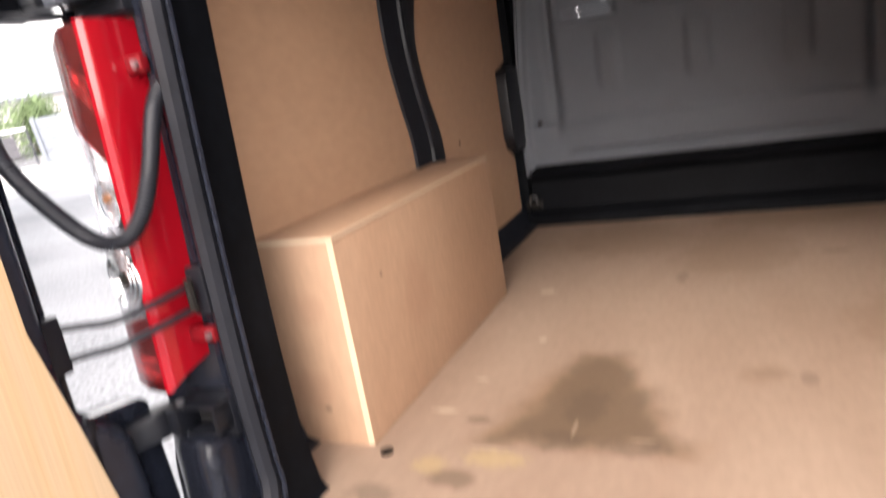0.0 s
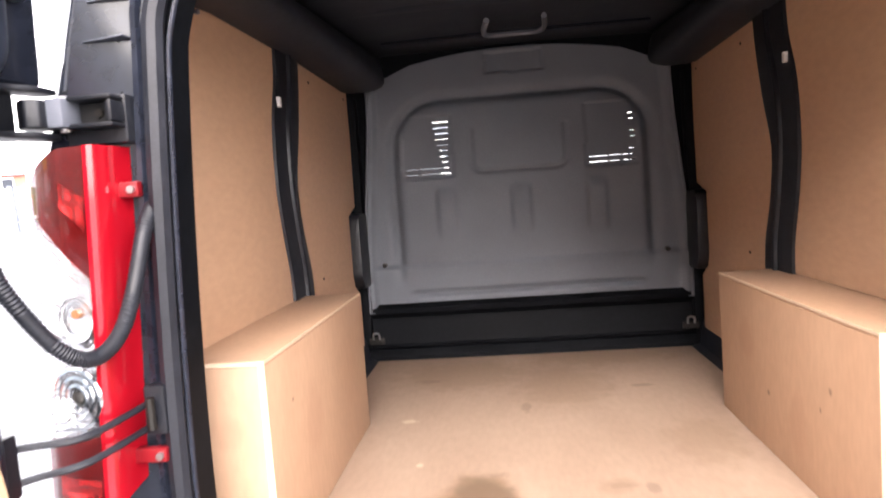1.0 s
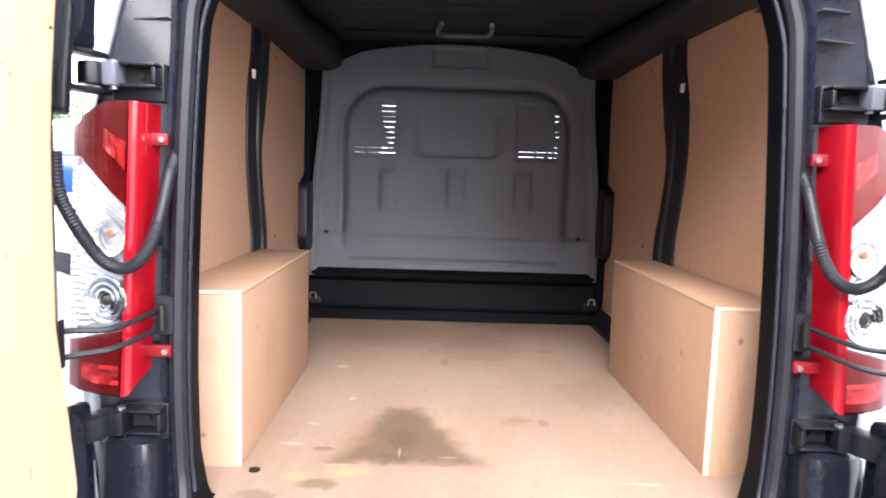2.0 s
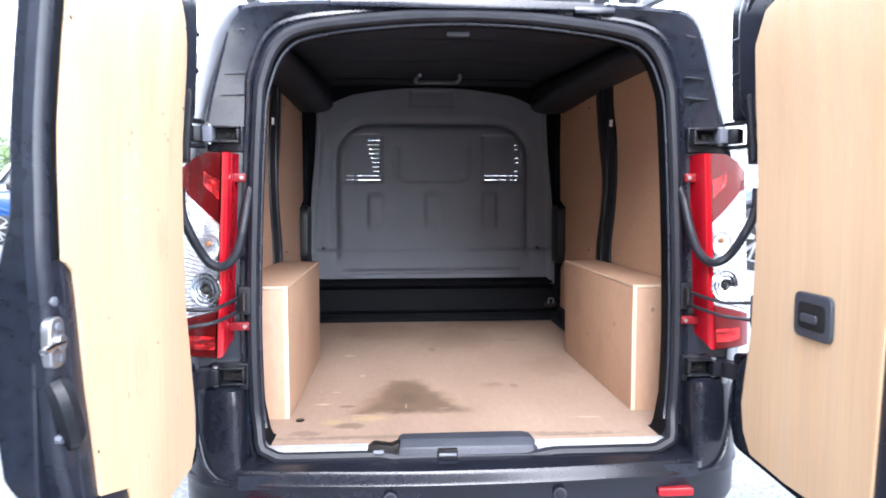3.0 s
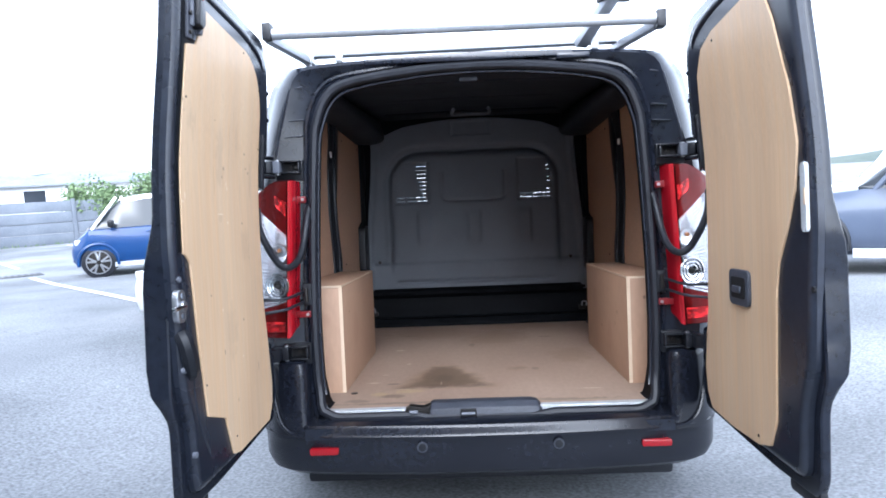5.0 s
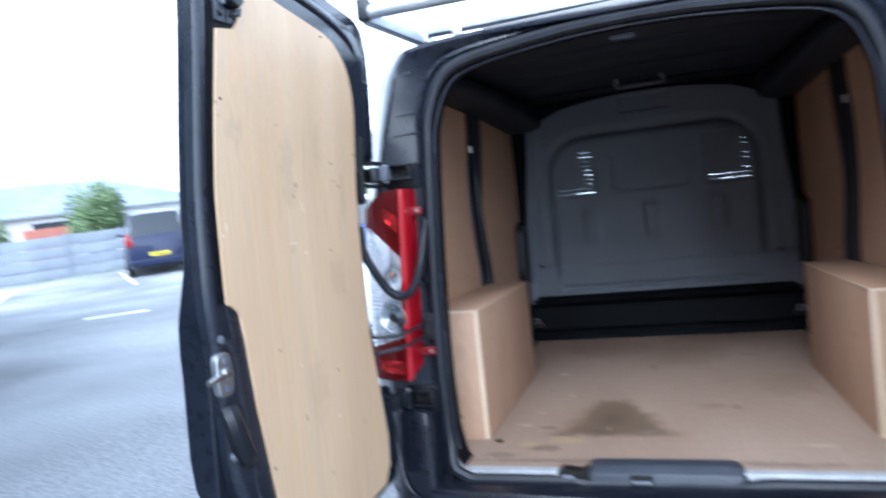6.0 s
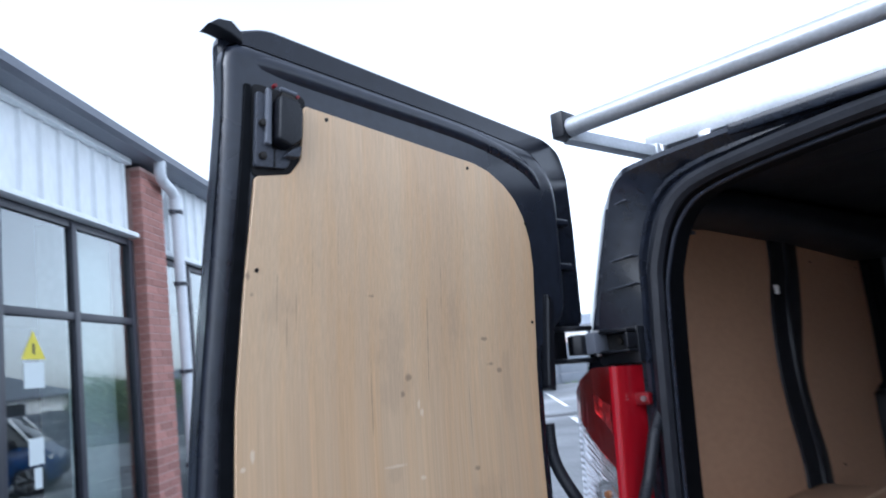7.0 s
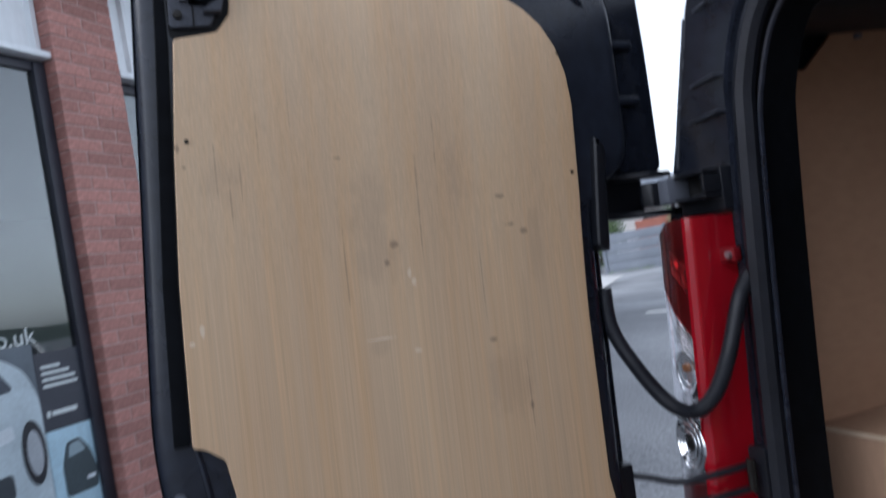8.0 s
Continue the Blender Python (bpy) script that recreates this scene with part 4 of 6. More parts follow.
BOARD_L = [(-0.758, 1.856), (-0.40, 1.828), (-0.358, 1.818), (-0.318, 1.797), (-0.288, 1.772), (-0.264, 1.738), (-0.248, 1.695), (-0.240, 1.645), (-0.238, 1.5), (-0.245, 1.3), (-0.245, 1.04), (-0.215, 0.88), (-0.192, 0.74), (-0.20, 0.66), (-0.24, 0.615), (-0.53, 0.605), (-0.585, 0.615),
           (-0.635, 0.735), (-0.68, 0.75), (-0.76, 0.775), (-0.80, 1.0), (-0.815, 1.13), (-0.826, 1.19), (-0.85, 1.208), (-0.864, 1.211), (-0.860, 1.42), (-0.85, 1.59), (-0.838, 1.735), (-0.783, 1.746), (-0.766, 1.77)]
BOARD_R = [(-0.735, 1.845), (-0.40, 1.815), (-0.30, 1.785), (-0.245, 1.71), (-0.232, 1.55), (-0.236, 1.2), (-0.225, 0.95), (-0.185, 0.74), (-0.20, 0.66), (-0.24, 0.61), (-0.40, 0.60), (-0.60, 0.605), (-0.675, 0.625),
           (-0.71, 0.70), (-0.72, 0.90), (-0.727, 1.05), (-0.745, 1.125), (-0.80, 1.22), (-0.838, 1.31), (-0.855, 1.42), (-0.840, 1.55), (-0.79, 1.74)]


def lean(z):
    return -0.032 * smooth01((z - 1.36) / 0.52)


def swell(z):
    return 0.036 * smooth01((z - 0.80) / 0.10) * smooth01((1.32 - z) / 0.20)


def on_door(bm, s, skin=False):
    """From the flat door's depth, along and up to the van's axes, with the lean of its upper half."""
    for v in bm.verts:
        d = v.co.x
        if skin and d > 0.79:
            d += swell(v.co.z)
        v.co.x = s * (d + lean(v.co.z))
    return bm


def slab(outline, d0, d1, s, bevel, radius=0.0, skin=False, seg=3, rows=True):
    pts = arc_outline(outline, radius) if radius else outline
    b = prism(pts, d0, d1, "x", bevel, seg=seg)
    if rows:
        for z in (0.8, 0.86, 1.0, 1.18, 1.3, 1.36, 1.45, 1.55, 1.65, 1.75, 1.85):
            bmesh.ops.bisect_plane(b, geom=b.verts[:] + b.edges[:] + b.faces[:], plane_co=(0, 0, z), plane_no=(0, 0, 1))
    return on_door(b, s, skin)


def door_tube(points, s, r, n=8, closed=False, steps=5):
    return on_door(tube(spline(points, steps, closed), r, n, closed), s)


doors = {}
for s in (-1, 1):
    rd = doors[s] = part("rear_door", slab(SKIN, 0.780, 0.806, s, 0.010, 0.02, True), M_BODY, van, "open rear door, black painted with a plywood lining")
    part("inner_pan", slab(PAN, 0.755, 0.795, s, 0.028, 0.04, seg=6), M_INNER, rd)
    board = part("plywood_lining", slab(BOARD_L if s < 0 else BOARD_R, 0.7485, 0.7550, s, 0.0012, 0.006, seg=1), M_PLYDOOR, rd, "plain plywood board, scuffed and marked")
    part("edge_seal", door_tube([(0.794, y, z) for y, z in ((-0.10, 0.60), (-0.60, 0.572), (-0.835, 0.572), (-0.862, 0.62), (-0.864, 0.775), (-0.898, 0.87), (-0.892, 0.96), (-0.888, 1.12), (-0.893, 1.22))], s, 0.007), M_RUBBER, rd, "black rubber seal on the door edge")
    part("frame_fold", door_tube([(d, y, z) for d, y, z in ((0.790, -0.180, 1.76), (0.772, -0.205, 1.815), (0.766, -0.26, 1.853), (0.766, -0.40, 1.882), (0.766, -0.62, 1.897), (0.767, -0.78, 1.906), (0.776, -0.84, 1.910), (0.790, -0.865, 1.912))], s, 0.019, 14), M_INNER, rd)
    for z, y1 in ((1.749, -0.097), (1.655, -0.088)):
        part("pan_rib", slab([(-0.165, z - 0.007), (y1, z - 0.006), (y1, z + 0.008), (-0.165, z + 0.007)], 0.762, 0.785, s, 0.006, rows=False), M_INNER, rd)
    part("corner_lip", slab([(-0.850, 1.950), (-0.866, 1.964), (-0.886, 1.962), (-0.902, 1.949), (-0.890, 1.949), (-0.868, 1.944), (-0.850, 1.935)], 0.758, 0.790, s, 0.003, rows=False), M_RUBBER, rd, "rubber lip at the door's top corner")
    part("hinge_pad", slab([(-0.215, 1.41), (-0.190, 1.40), (-0.183, 1.575), (-0.205, 1.595)], 0.742, 0.785, s, 0.008, 0.008), M_PLASTIC, rd)
    part("hinge_pad", slab([(-0.215, 0.77), (-0.190, 0.76), (-0.185, 0.88), (-0.205, 0.89)], 0.755, 0.785, s, 0.008, 0.008), M_PLASTIC, rd)
    part("cable_catch", box(min(s * 0.765, s * 0.80), max(s * 0.765, s * 0.80), -0.225, -0.185, 0.955, 1.045, 0.006), M_PLASTIC, rd)
    part("door_strap", box(min(s * 0.785, s * 0.805), max(s * 0.785, s * 0.805), -0.86, -0.70, 0.52, 0.57, 0.008), M_PLASTIC, rd)

SCREWS_L = [(-0.720, 1.842), (-0.417, 1.815), (-0.261, 1.728), (-0.250, 1.536), (-0.834, 1.604), (-0.56, 0.66), (-0.765, 0.86)]
for y, z in SCREWS_L:
    part("lining_screw", on_door(rod((0.7470, y, z), (0.750, y, z), 0.0030, n=10), -1), M_SCREW, doors[-1])
for y, z in [(-0.70, 1.815), (-0.40, 1.785), (-0.60, 0.63)]:
    part("lining_screw", on_door(rod((0.7470, y, z), (0.750, y, z), 0.0045, n=10), 1), M_SCREW, doors[1])

# left door: top latch, lock and pull
rd = doors[-1]
part("edge_rubber", slab([(-0.866, 1.215), (-0.862, 1.42), (-0.852, 1.59), (-0.844, 1.73), (-0.843, 1.87), (-0.853, 1.87), (-0.860, 1.73), (-0.869, 1.59), (-0.880, 1.42), (-0.886, 1.215)], 0.751, 0.757, -1, 0.002, 0.003), M_DEEP, rd)
# near-black sheet for the shade in the latch well
part("latch_well", slab([(-0.842, 1.735), (-0.775, 1.742), (-0.758, 1.765), (-0.754, 1.872), (-0.842, 1.874)], 0.7525, 0.760, -1, 0.002, 0.012, rows=False), M_HOLESHADE, rd)
plate = part("latch_plate", slab([(-0.841, 1.748), (-0.790, 1.752), (-0.783, 1.768), (-0.785, 1.780), (-0.815, 1.777), (-0.817, 1.855), (-0.838, 1.860)], 0.745, 0.753, -1, 0.002, 0.006, rows=False), M_GREYPLAST, rd, "grey steel plate of the top latch")
part("plate_joint", slab([(-0.812, 1.750), (-0.810, 1.750), (-0.810, 1.778), (-0.812, 1.778)], 0.7435, 0.7455, -1, 0.0, rows=False), M_HOLESHADE, plate)
part("latch_strap", slab([(-0.828, 1.782), (-0.819, 1.780), (-0.818, 1.862), (-0.825, 1.866)], 0.737, 0.7455, -1, 0.002, 0.003, rows=False), M_HINGE, rd)
part("top_latch", slab([(-0.815, 1.786), (-0.792, 1.778), (-0.776, 1.792), (-0.774, 1.835), (-0.782, 1.850), (-0.812, 1.852)], 0.724, 0.750, -1, 0.005, 0.005, rows=False), M_PLASTIC, rd, "black latch at the top of the door")
part("latch_claw", slab([(-0.806, 1.850), (-0.780, 1.848), (-0.780, 1.858), (-0.806, 1.861)], 0.730, 0.746, -1, 0.002, 0.003, rows=False), M_SCREW, rd)
part("latch_striker", on_door(rod((0.732, -0.808, 1.864), (0.732, -0.782, 1.861), 0.0035, n=8), -1), M_HINGE, rd)
part("latch_wedge", slab([(-0.800, 1.766), (-0.776, 1.768), (-0.772, 1.786), (-0.790, 1.778)], 0.733, 0.750, -1, 0.002, 0.003, rows=False), M_GREYPLAST, rd)
for y, z in ((-0.817, 1.866), (-0.781, 1.857)):
    part("red_tag", on_door(rod((0.728, y, z), (0.736, y, z), 0.0028, n=8), -1), M_REDTAB, rd, "tiny red plastic tag")
for y, z in ((-0.830, 1.764), (-0.830, 1.812)):
    part("latch_bolt", on_door(rod((0.739, y, z), (0.746, y, z), 0.0058, n=10, bevel=0.0015), -1), M_SCREW, rd)
lock = part("door_lock", slab([(-0.914, 1.044), (-0.866, 1.044), (-0.866, 1.126), (-0.914, 1.126)], 0.748, 0.764, -1, 0.005, 0.02, rows=False), M_STEEL, rd, "zinc door lock with a projecting bolt")
part("lock_bolt", rod((-0.746, -0.875, 1.085), (-0.742, -0.950, 1.083), 0.006, n=10, bevel=0.002), M_CHROME, lock)
part("lock_boss", on_door(rod((0.740, -0.889, 1.085), (0.749, -0.889, 1.085), 0.014, n=14, bevel=0.003), -1), M_STEEL, lock)
for z in (1.060, 1.110):
    part("lock_screw", on_door(rod((0.745, -0.890, z), (0.749, -0.890, z), 0.007, n=10), -1), M_HINGE, lock)
part("lock_surround", door_tube([(0.758, -0.862, 1.145), (0.758, -0.852, 1.095), (0.758, -0.852, 1.05), (0.758, -0.846, 1.02)], -1, 0.008), M_INNER, rd)
part("pull_handle", door_tube([(0.758, -0.880, 1.012), (0.746, -0.888, 0.995), (0.741, -0.880, 0.958), (0.746, -0.860, 0.925), (0.760, -0.838, 0.908)], -1, 0.020), M_PLASTIC, rd, "black plastic pull handle")
part("pan_fold", door_tube([(0.757, -0.872, 1.26), (0.757, -0.850, 1.16), (0.757, -0.836, 1.0), (0.757, -0.815, 0.80), (0.757, -0.74, 0.66)], -1, 0.005), M_INNER, rd)
for y, z in ((-0.885, 1.15), (-0.880, 0.925), (-0.84, 0.70)):
    part("pan_bolt", on_door(rod((0.752, y, z), (0.762, y, z), 0.008, n=8), -1), M_HINGE, rd)
# right door: grip and pale strip
rd = doors[1]
grip = part("door_grip", slab([(-0.575, 0.986), (-0.436, 0.986), (-0.436, 1.092), (-0.575, 1.092)], 0.738, 0.750, 1, 0.005, 0.022, rows=False), M_GREYPLAST, rd, "dark grey recessed door grip")
# no real hollow: a near-black plate carries the grip well's shade
part("grip_well", slab([(-0.557, 1.008), (-0.458, 1.008), (-0.458, 1.070), (-0.557, 1.070)], 0.735, 0.740, 1, 0.001, 0.014, rows=False), M_HOLESHADE, grip)
part("grip_bar", slab([(-0.532, 1.024), (-0.474, 1.024), (-0.474, 1.044), (-0.532, 1.044)], 0.730, 0.739, 1, 0.003, 0.006, rows=False), M_GREYPLAST, grip)
strip = part("reflective_strip", slab([(-0.895, 1.205), (-0.869, 1.205), (-0.865, 1.37), (-0.891, 1.372)], 0.748, 0.762, 1, 0.002, 0.012), M_STRIP, rd, "pale reflective strip on the door edge")
part("strip_badge", slab([(-0.893, 1.27), (-0.884, 1.27), (-0.883, 1.31), (-0.892, 1.31)], 0.746, 0.749, 1, 0.0005, rows=False), M_PLYEDGE, strip)
# near-black discs, shaded holes by colour alone
for y, z in ((-0.80, 1.04), (-0.83, 1.055), (-0.825, 1.02), (-0.825, 0.985), (-0.87, 1.06), (-0.90, 1.07)):
    part("pan_hole", on_door(rod((0.757, y, z), (0.762, y, z), 0.008, n=10), 1), M_HOLESHADE, rd)

# ---- roof rack ----
rack = thing("roof_rack", "silver aluminium roof rack with a rear roller bar", "roof rack", VAN)
part("roller_bar", rod((-0.726, -0.072, 1.968), (0.651, -0.072, 1.955), 0.021, n=16), M_ALU, rack)
for s, x in ((-1, -0.736), (1, 0.661)):
    part("end_cap", box(x - 0.016, x + 0.016, -0.100, -0.047, 1.969 - 0.012 * s - 0.037, 1.969 - 0.012 * s + 0.023, 0.004), M_PLASTIC, rack)
    part("roller_arm", beam((x, -0.065, 1.948 - 0.006 * s), (x - s * 0.09, 0.16, 1.925), 0.032, 0.028), M_ALU, rack)
    part("rack_rail", beam((x - s * 0.085, 0.14, 1.93), (x - s * 0.03, 2.3, 2.06), 0.04, 0.03), M_ALU, rack)
    for y in (1.15, 2.15):
        part("rack_foot", box(min(s * .57, s * .64), max(s * .57, s * .64), y - 0.03, y + 0.03, 1.960 + 0.012 * y, 1.945 + 0.055 * y, 0.006), M_ALU, rack)
for y, z in ((0.20, 1.962), (1.15, 2.03), (2.15, 2.08)):
    part("crossbar", beam((-0.68, y, z), (0.62, y, z), 0.05, 0.036), M_ALU, rack)
for x in (-0.525, 0.475, -0.64, 0.58):
    part("clamp", box(x - 0.014, x + 0.014, 0.155, 0.185, 1.915, 1.944, 0.003), M_STEEL, rack)
    part("clamp_bolt", rod((x, 0.165, 1.90), (x, 0.165, 1.945), 0.006, n=8), M_STEEL, rack)
part("ladder_stop", beam((0.42, 0.17, 1.935), (0.51, -0.02, 2.055), 0.05, 0.03), M_ALU, rack)
part("stop_pad", prism(arc_outline([(0.455, 2.045), (0.585, 2.045), (0.58, 2.115), (0.47, 2.12)], 0.015), -0.06, 0.03, "y", 0.008), M_PLASTIC, rack)

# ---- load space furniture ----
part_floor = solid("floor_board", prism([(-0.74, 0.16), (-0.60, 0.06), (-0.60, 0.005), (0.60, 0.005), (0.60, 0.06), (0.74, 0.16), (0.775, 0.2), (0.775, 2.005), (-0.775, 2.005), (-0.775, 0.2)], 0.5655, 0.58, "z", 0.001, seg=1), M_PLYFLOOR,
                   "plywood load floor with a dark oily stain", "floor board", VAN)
for s, y0, y1, xi, top in ((-1, 0.246, 1.14, 0.574, 1.026), (1, 0.254, 1.185, 0.590, 1.018)):
    bx = thing("wheel_arch_box", "plywood box over the wheel arch on the load floor", "box", VAN, "wheel arch boxes")

    def sbox(x0, x1, *rest, **kw):
        return box(min(s * x0, s * x1), max(s * x0, s * x1), *rest, **kw)
    part("side_panel", sbox(xi, xi + 0.012, y0 + 0.0015, y1, 0.58, top - 0.0125, bevel=0.001), M_PLY, bx)
    part("front_panel", sbox(xi + 0.0125, 0.775, y0, y0 + 0.012, 0.58, top - 0.0125, bevel=0.001), M_PLY, bx)
    part("top_panel", sbox(xi, 0.775, y0, y1, top - 0.012, top, bevel=0.0015), M_PLY, bx)
    part("back_panel", sbox(xi + 0.0125, 0.775, y1 - 0.012, y1 - 0.001, 0.58, top - 0.0125, bevel=0.001), M_PLY, bx)
    part("bare_edge", sbox(xi - 0.0005, xi + 0.0135, y0 - 0.0005, y0 + 0.0015, 0.582, top - 0.0005), M_PLYEDGE, bx, "pale bare plywood edge")
    part("bare_edge", sbox(xi + 0.0135, 0.775, y0 - 0.0006, y0 + 0.001, top - 0.009, top - 0.001), M_PLYEDGE, bx)
    part("bare_edge", sbox(xi - 0.0006, xi + 0.001, y0 + 0.002, y1, top - 0.007, top - 0.0008), M_PLYEDGE, bx)
    front = [(p.x, p.y) for p in spline([(1.06, 1.02), (1.05, 1.15), (1.0, 1.40), (1.02, 1.60), (1.07, 1.835)], 4)]
    board = solid("side_lining", prism([(0.20, 1.02)] + front + [(0.60, 1.815), (0.44, 1.795), (0.35, 1.72), (0.20, 1.70)], s * 0.772, s * 0.763, "x", 0.001, seg=1), M_PLYWALL, "plywood lining board on the van's side wall", "lining board", VAN, "side lining boards")
    part("lining_clip", box(min(s * 0.742, s * 0.764), max(s * 0.742, s * 0.764), 1.014, 1.032, 1.634, 1.664, 0.003), M_WHITE, board, "small pale clip")
    part("lining_clip", box(min(s * 0.752, s * 0.764), max(s * 0.752, s * 0.764), 0.508, 0.522, 1.787, 1.797, 0.002), M_HINGE, board)
    board = solid("side_lining", prism([(1.20, 1.0), (1.16 if s < 0 else 1.21, 1.0), (1.16 if s < 0 else 1.21, 0.582), (1.99, 0.582), (1.99, 0.90), (1.90, 0.95), (1.885, 1.26), (2.02, 1.30), (2.035, 1.60), (2.03, 1.845), (1.24, 1.82), (1.14, 1.42)], s * 0.772, s * 0.763, "x", 0.001, seg=1), M_PLYWALL,
          "plywood lining board on the van's side wall", "lining board", VAN, "side lining boards")
    for y, z in ((1.40, 1.05), (1.96, 0.66), (1.42, 1.77), (1.96, 1.78)):
        part("lining_screw", rod((s * 0.760, y, z), (s * 0.764, y, z), 0.005, n=8), M_SCREW, board)
part("floor_plug", rod((-0.537, 0.248 - 0.02, 0.5795), (-0.537, 0.228, 0.583), 0.014, n=12), M_SCREW, part_floor, "dark bolt head")

# ---- ground ----
def ground_z(x, y):
    """Level yard, with the dip in which the van stands."""
    dx, dy = max(abs(x) - 1.2, 0), max(-1.2 - y, y - 5.0, 0)
    far = smooth01((math.hypot(dx, dy) - 0.1) / 1.7)
    near = -0.0107 * x - 0.0637 * min(max(y, -0.6), 5.0)
    return near * (1 - far) + (0.2 - 0.35 * smooth01((y - 2.5) / 9.0)) * far


M_TARMAC = surf("tarmac", (0.125, 0.133, 0.142), (0.30, 0.312, 0.326), 0.85, scale=0.45, fine=60, fine_amt=0.34, bump=0.8)
M_LINE = surf("road_paint", (0.66, 0.66, 0.64), (0.78, 0.78, 0.76), 0.7, scale=3, fine=40, fine_amt=0.3, bump=0.3)
M_CONCRETE = surf("concrete", (0.115, 0.132, 0.16), (0.16, 0.178, 0.205), 0.85, scale=1.5, fine=30, fine_amt=0.15, bump=0.4, vary=0.08)
M_BRICK = surf("red_brick", (0.31, 0.135, 0.112), (0.42, 0.21, 0.178), 0.85, scale=7, fine=60, fine_amt=0.20, bump=0.25, vary=0.20)
M_MORTAR = surf("mortar", (0.42, 0.28, 0.25), (0.52, 0.37, 0.33), 0.9, scale=5, fine=90, fine_amt=0.2, bump=0.4)
M_CLAD = surf("white_cladding", (0.80, 0.84, 0.86), (0.86, 0.89, 0.90), 0.42, scale=1.2, stretch=(1, 1, 0.3), fine=30, fine_amt=0.05, bump=0.02)
M_GUTTER = surf("grey_gutter", (0.15, 0.165, 0.20), (0.20, 0.215, 0.25), 0.45, scale=2, fine=50, fine_amt=0.08, bump=0.03)
M_FRAME = surf("dark_frame_paint", (0.018, 0.02, 0.03), (0.03, 0.032, 0.045), 0.4, scale=3, fine=60, fine_amt=0.1, bump=0.02)
M_PVC = surf("white_pvc", (0.68, 0.72, 0.76), (0.76, 0.79, 0.82), 0.4, scale=3, fine=60, fine_amt=0.06, bump=0.02)
M_LEAF = surf("leaves", (0.07, 0.12, 0.045), (0.15, 0.21, 0.095), 0.6, scale=2, fine=12, fine_amt=0.4, bump=0.1)
M_BARK = surf("bark", (0.06, 0.045, 0.03), (0.10, 0.075, 0.05), 0.9, scale=9, fine=60, fine_amt=0.3, bump=0.5)
M_TILE = surf("grey_roof", (0.17, 0.195, 0.23), (0.23, 0.255, 0.29), 0.8, scale=0.8, fine=10, fine_amt=0.2, bump=0.3)
M_RENDER = surf("white_render", (0.62, 0.62, 0.60), (0.72, 0.72, 0.70), 0.85, scale=0.8, fine=20, fine_amt=0.08, bump=0.2)
M_WALLBRICK = surf("far_brick", (0.28, 0.10, 0.07), (0.36, 0.15, 0.11), 0.85, scale=2, fine=30, fine_amt=0.2, bump=0.3)
M_HILL = surf("far_hill", (0.05, 0.075, 0.06), (0.085, 0.105, 0.085), 0.95, scale=0.02, fine=0.3, fine_amt=0.3, bump=0.0)
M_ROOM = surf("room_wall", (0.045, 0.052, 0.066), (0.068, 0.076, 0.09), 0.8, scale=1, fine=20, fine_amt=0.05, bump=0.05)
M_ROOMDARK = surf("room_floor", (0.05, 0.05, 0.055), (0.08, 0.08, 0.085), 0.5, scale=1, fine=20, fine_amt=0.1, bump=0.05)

xs = sorted(set([-1500, -700, -300, -150, -90, -60, -45, -35, 35, 45, 60, 90, 150, 300, 700, 1500] + [round(-30 + 0.6 * i, 2) for i in range(101)]))
gb = bmesh.new()
gv = [[gb.verts.new((x, y, ground_z(x, y))) for y in xs] for x in xs]
for i in range(len(xs) - 1):
    for k in range(len(xs) - 1):
        gb.faces.new((gv[i][k], gv[i + 1][k], gv[i + 1][k + 1], gv[i][k + 1]))
solid("ground", gb, M_TARMAC, "worn grey tarmac yard", "ground", kind="structure")


def painted_line(p, q, w=0.1):
    p, q = Vector(p), Vector(q)
    d = (q - p).normalized()
    o = Vector((-d.y, d.x)) * w / 2
    n = max(2, int((q - p).length / 0.4))
    b = bmesh.new()
    rows = []
    for i in range(n + 1):
        c = p.lerp(q, i / n)
        rows.append([b.verts.new((c.x + k * o.x, c.y + k * o.y, ground_z(c.x + k * o.x, c.y + k * o.y) + 0.008)) for k in (-1, 1)])
    for a, c in zip(rows, rows[1:]):
        b.faces.new((a[0], a[1], c[1], c[0]))
    solid("parking_line", b, M_LINE, "white painted parking line on the tarmac", "road marking", kind="structure")


painted_line((-8.7, 10.5), (-3.4, 4.65), 0.12)
painted_line((-14.2, 16.6), (-10.4, 12.6))
painted_line((-17.4, 16.4), (-13.2, 12.4))
painted_line((-8.1, 5.8), (-7.45, 6.4), 0.34)
painted_line((4.0, 2.6), (9.0, 1.6), 0.12)
painted_line((-13.8, 20.2), (-11.7, 18.1))
apron = bmesh.new()
apron.faces.new([apron.verts.new((x, y, ground_z(x, y) + 0.006)) for x, y in ((-14.3, 9.3), (-15.4, 10.1), (-19.6, 14.3), (-22.4, 14.9), (-24.5, 14.0), (-17.0, 8.6))])
solid("gateway_apron", apron, surf("pale_concrete", (0.42, 0.42, 0.41), (0.52, 0.52, 0.51), 0.85, scale=1.5, fine=30, fine_amt=0.1, bump=0.3), "pale concrete apron before the gate", "pavement", kind="structure")
drain = thing("drain_cover", "dark iron drain cover set in the tarmac", "drain cover", Matrix.Translation((-9.4, 11.0, ground_z(-9.4, 11.0))) @ pose(0, 0, 0, 0, 0, 40))
part("cover_frame", box(-0.5, 0.5, -0.3, 0.3, 0.0, 0.008, 0.002), M_RUBBER, drain)
for k in range(8):
    part("cover_bar", box(-0.45 + 0.115 * k, -0.40 + 0.115 * k, -0.26, 0.26, 0.0085, 0.014, 0.001), M_SCREW, drain)

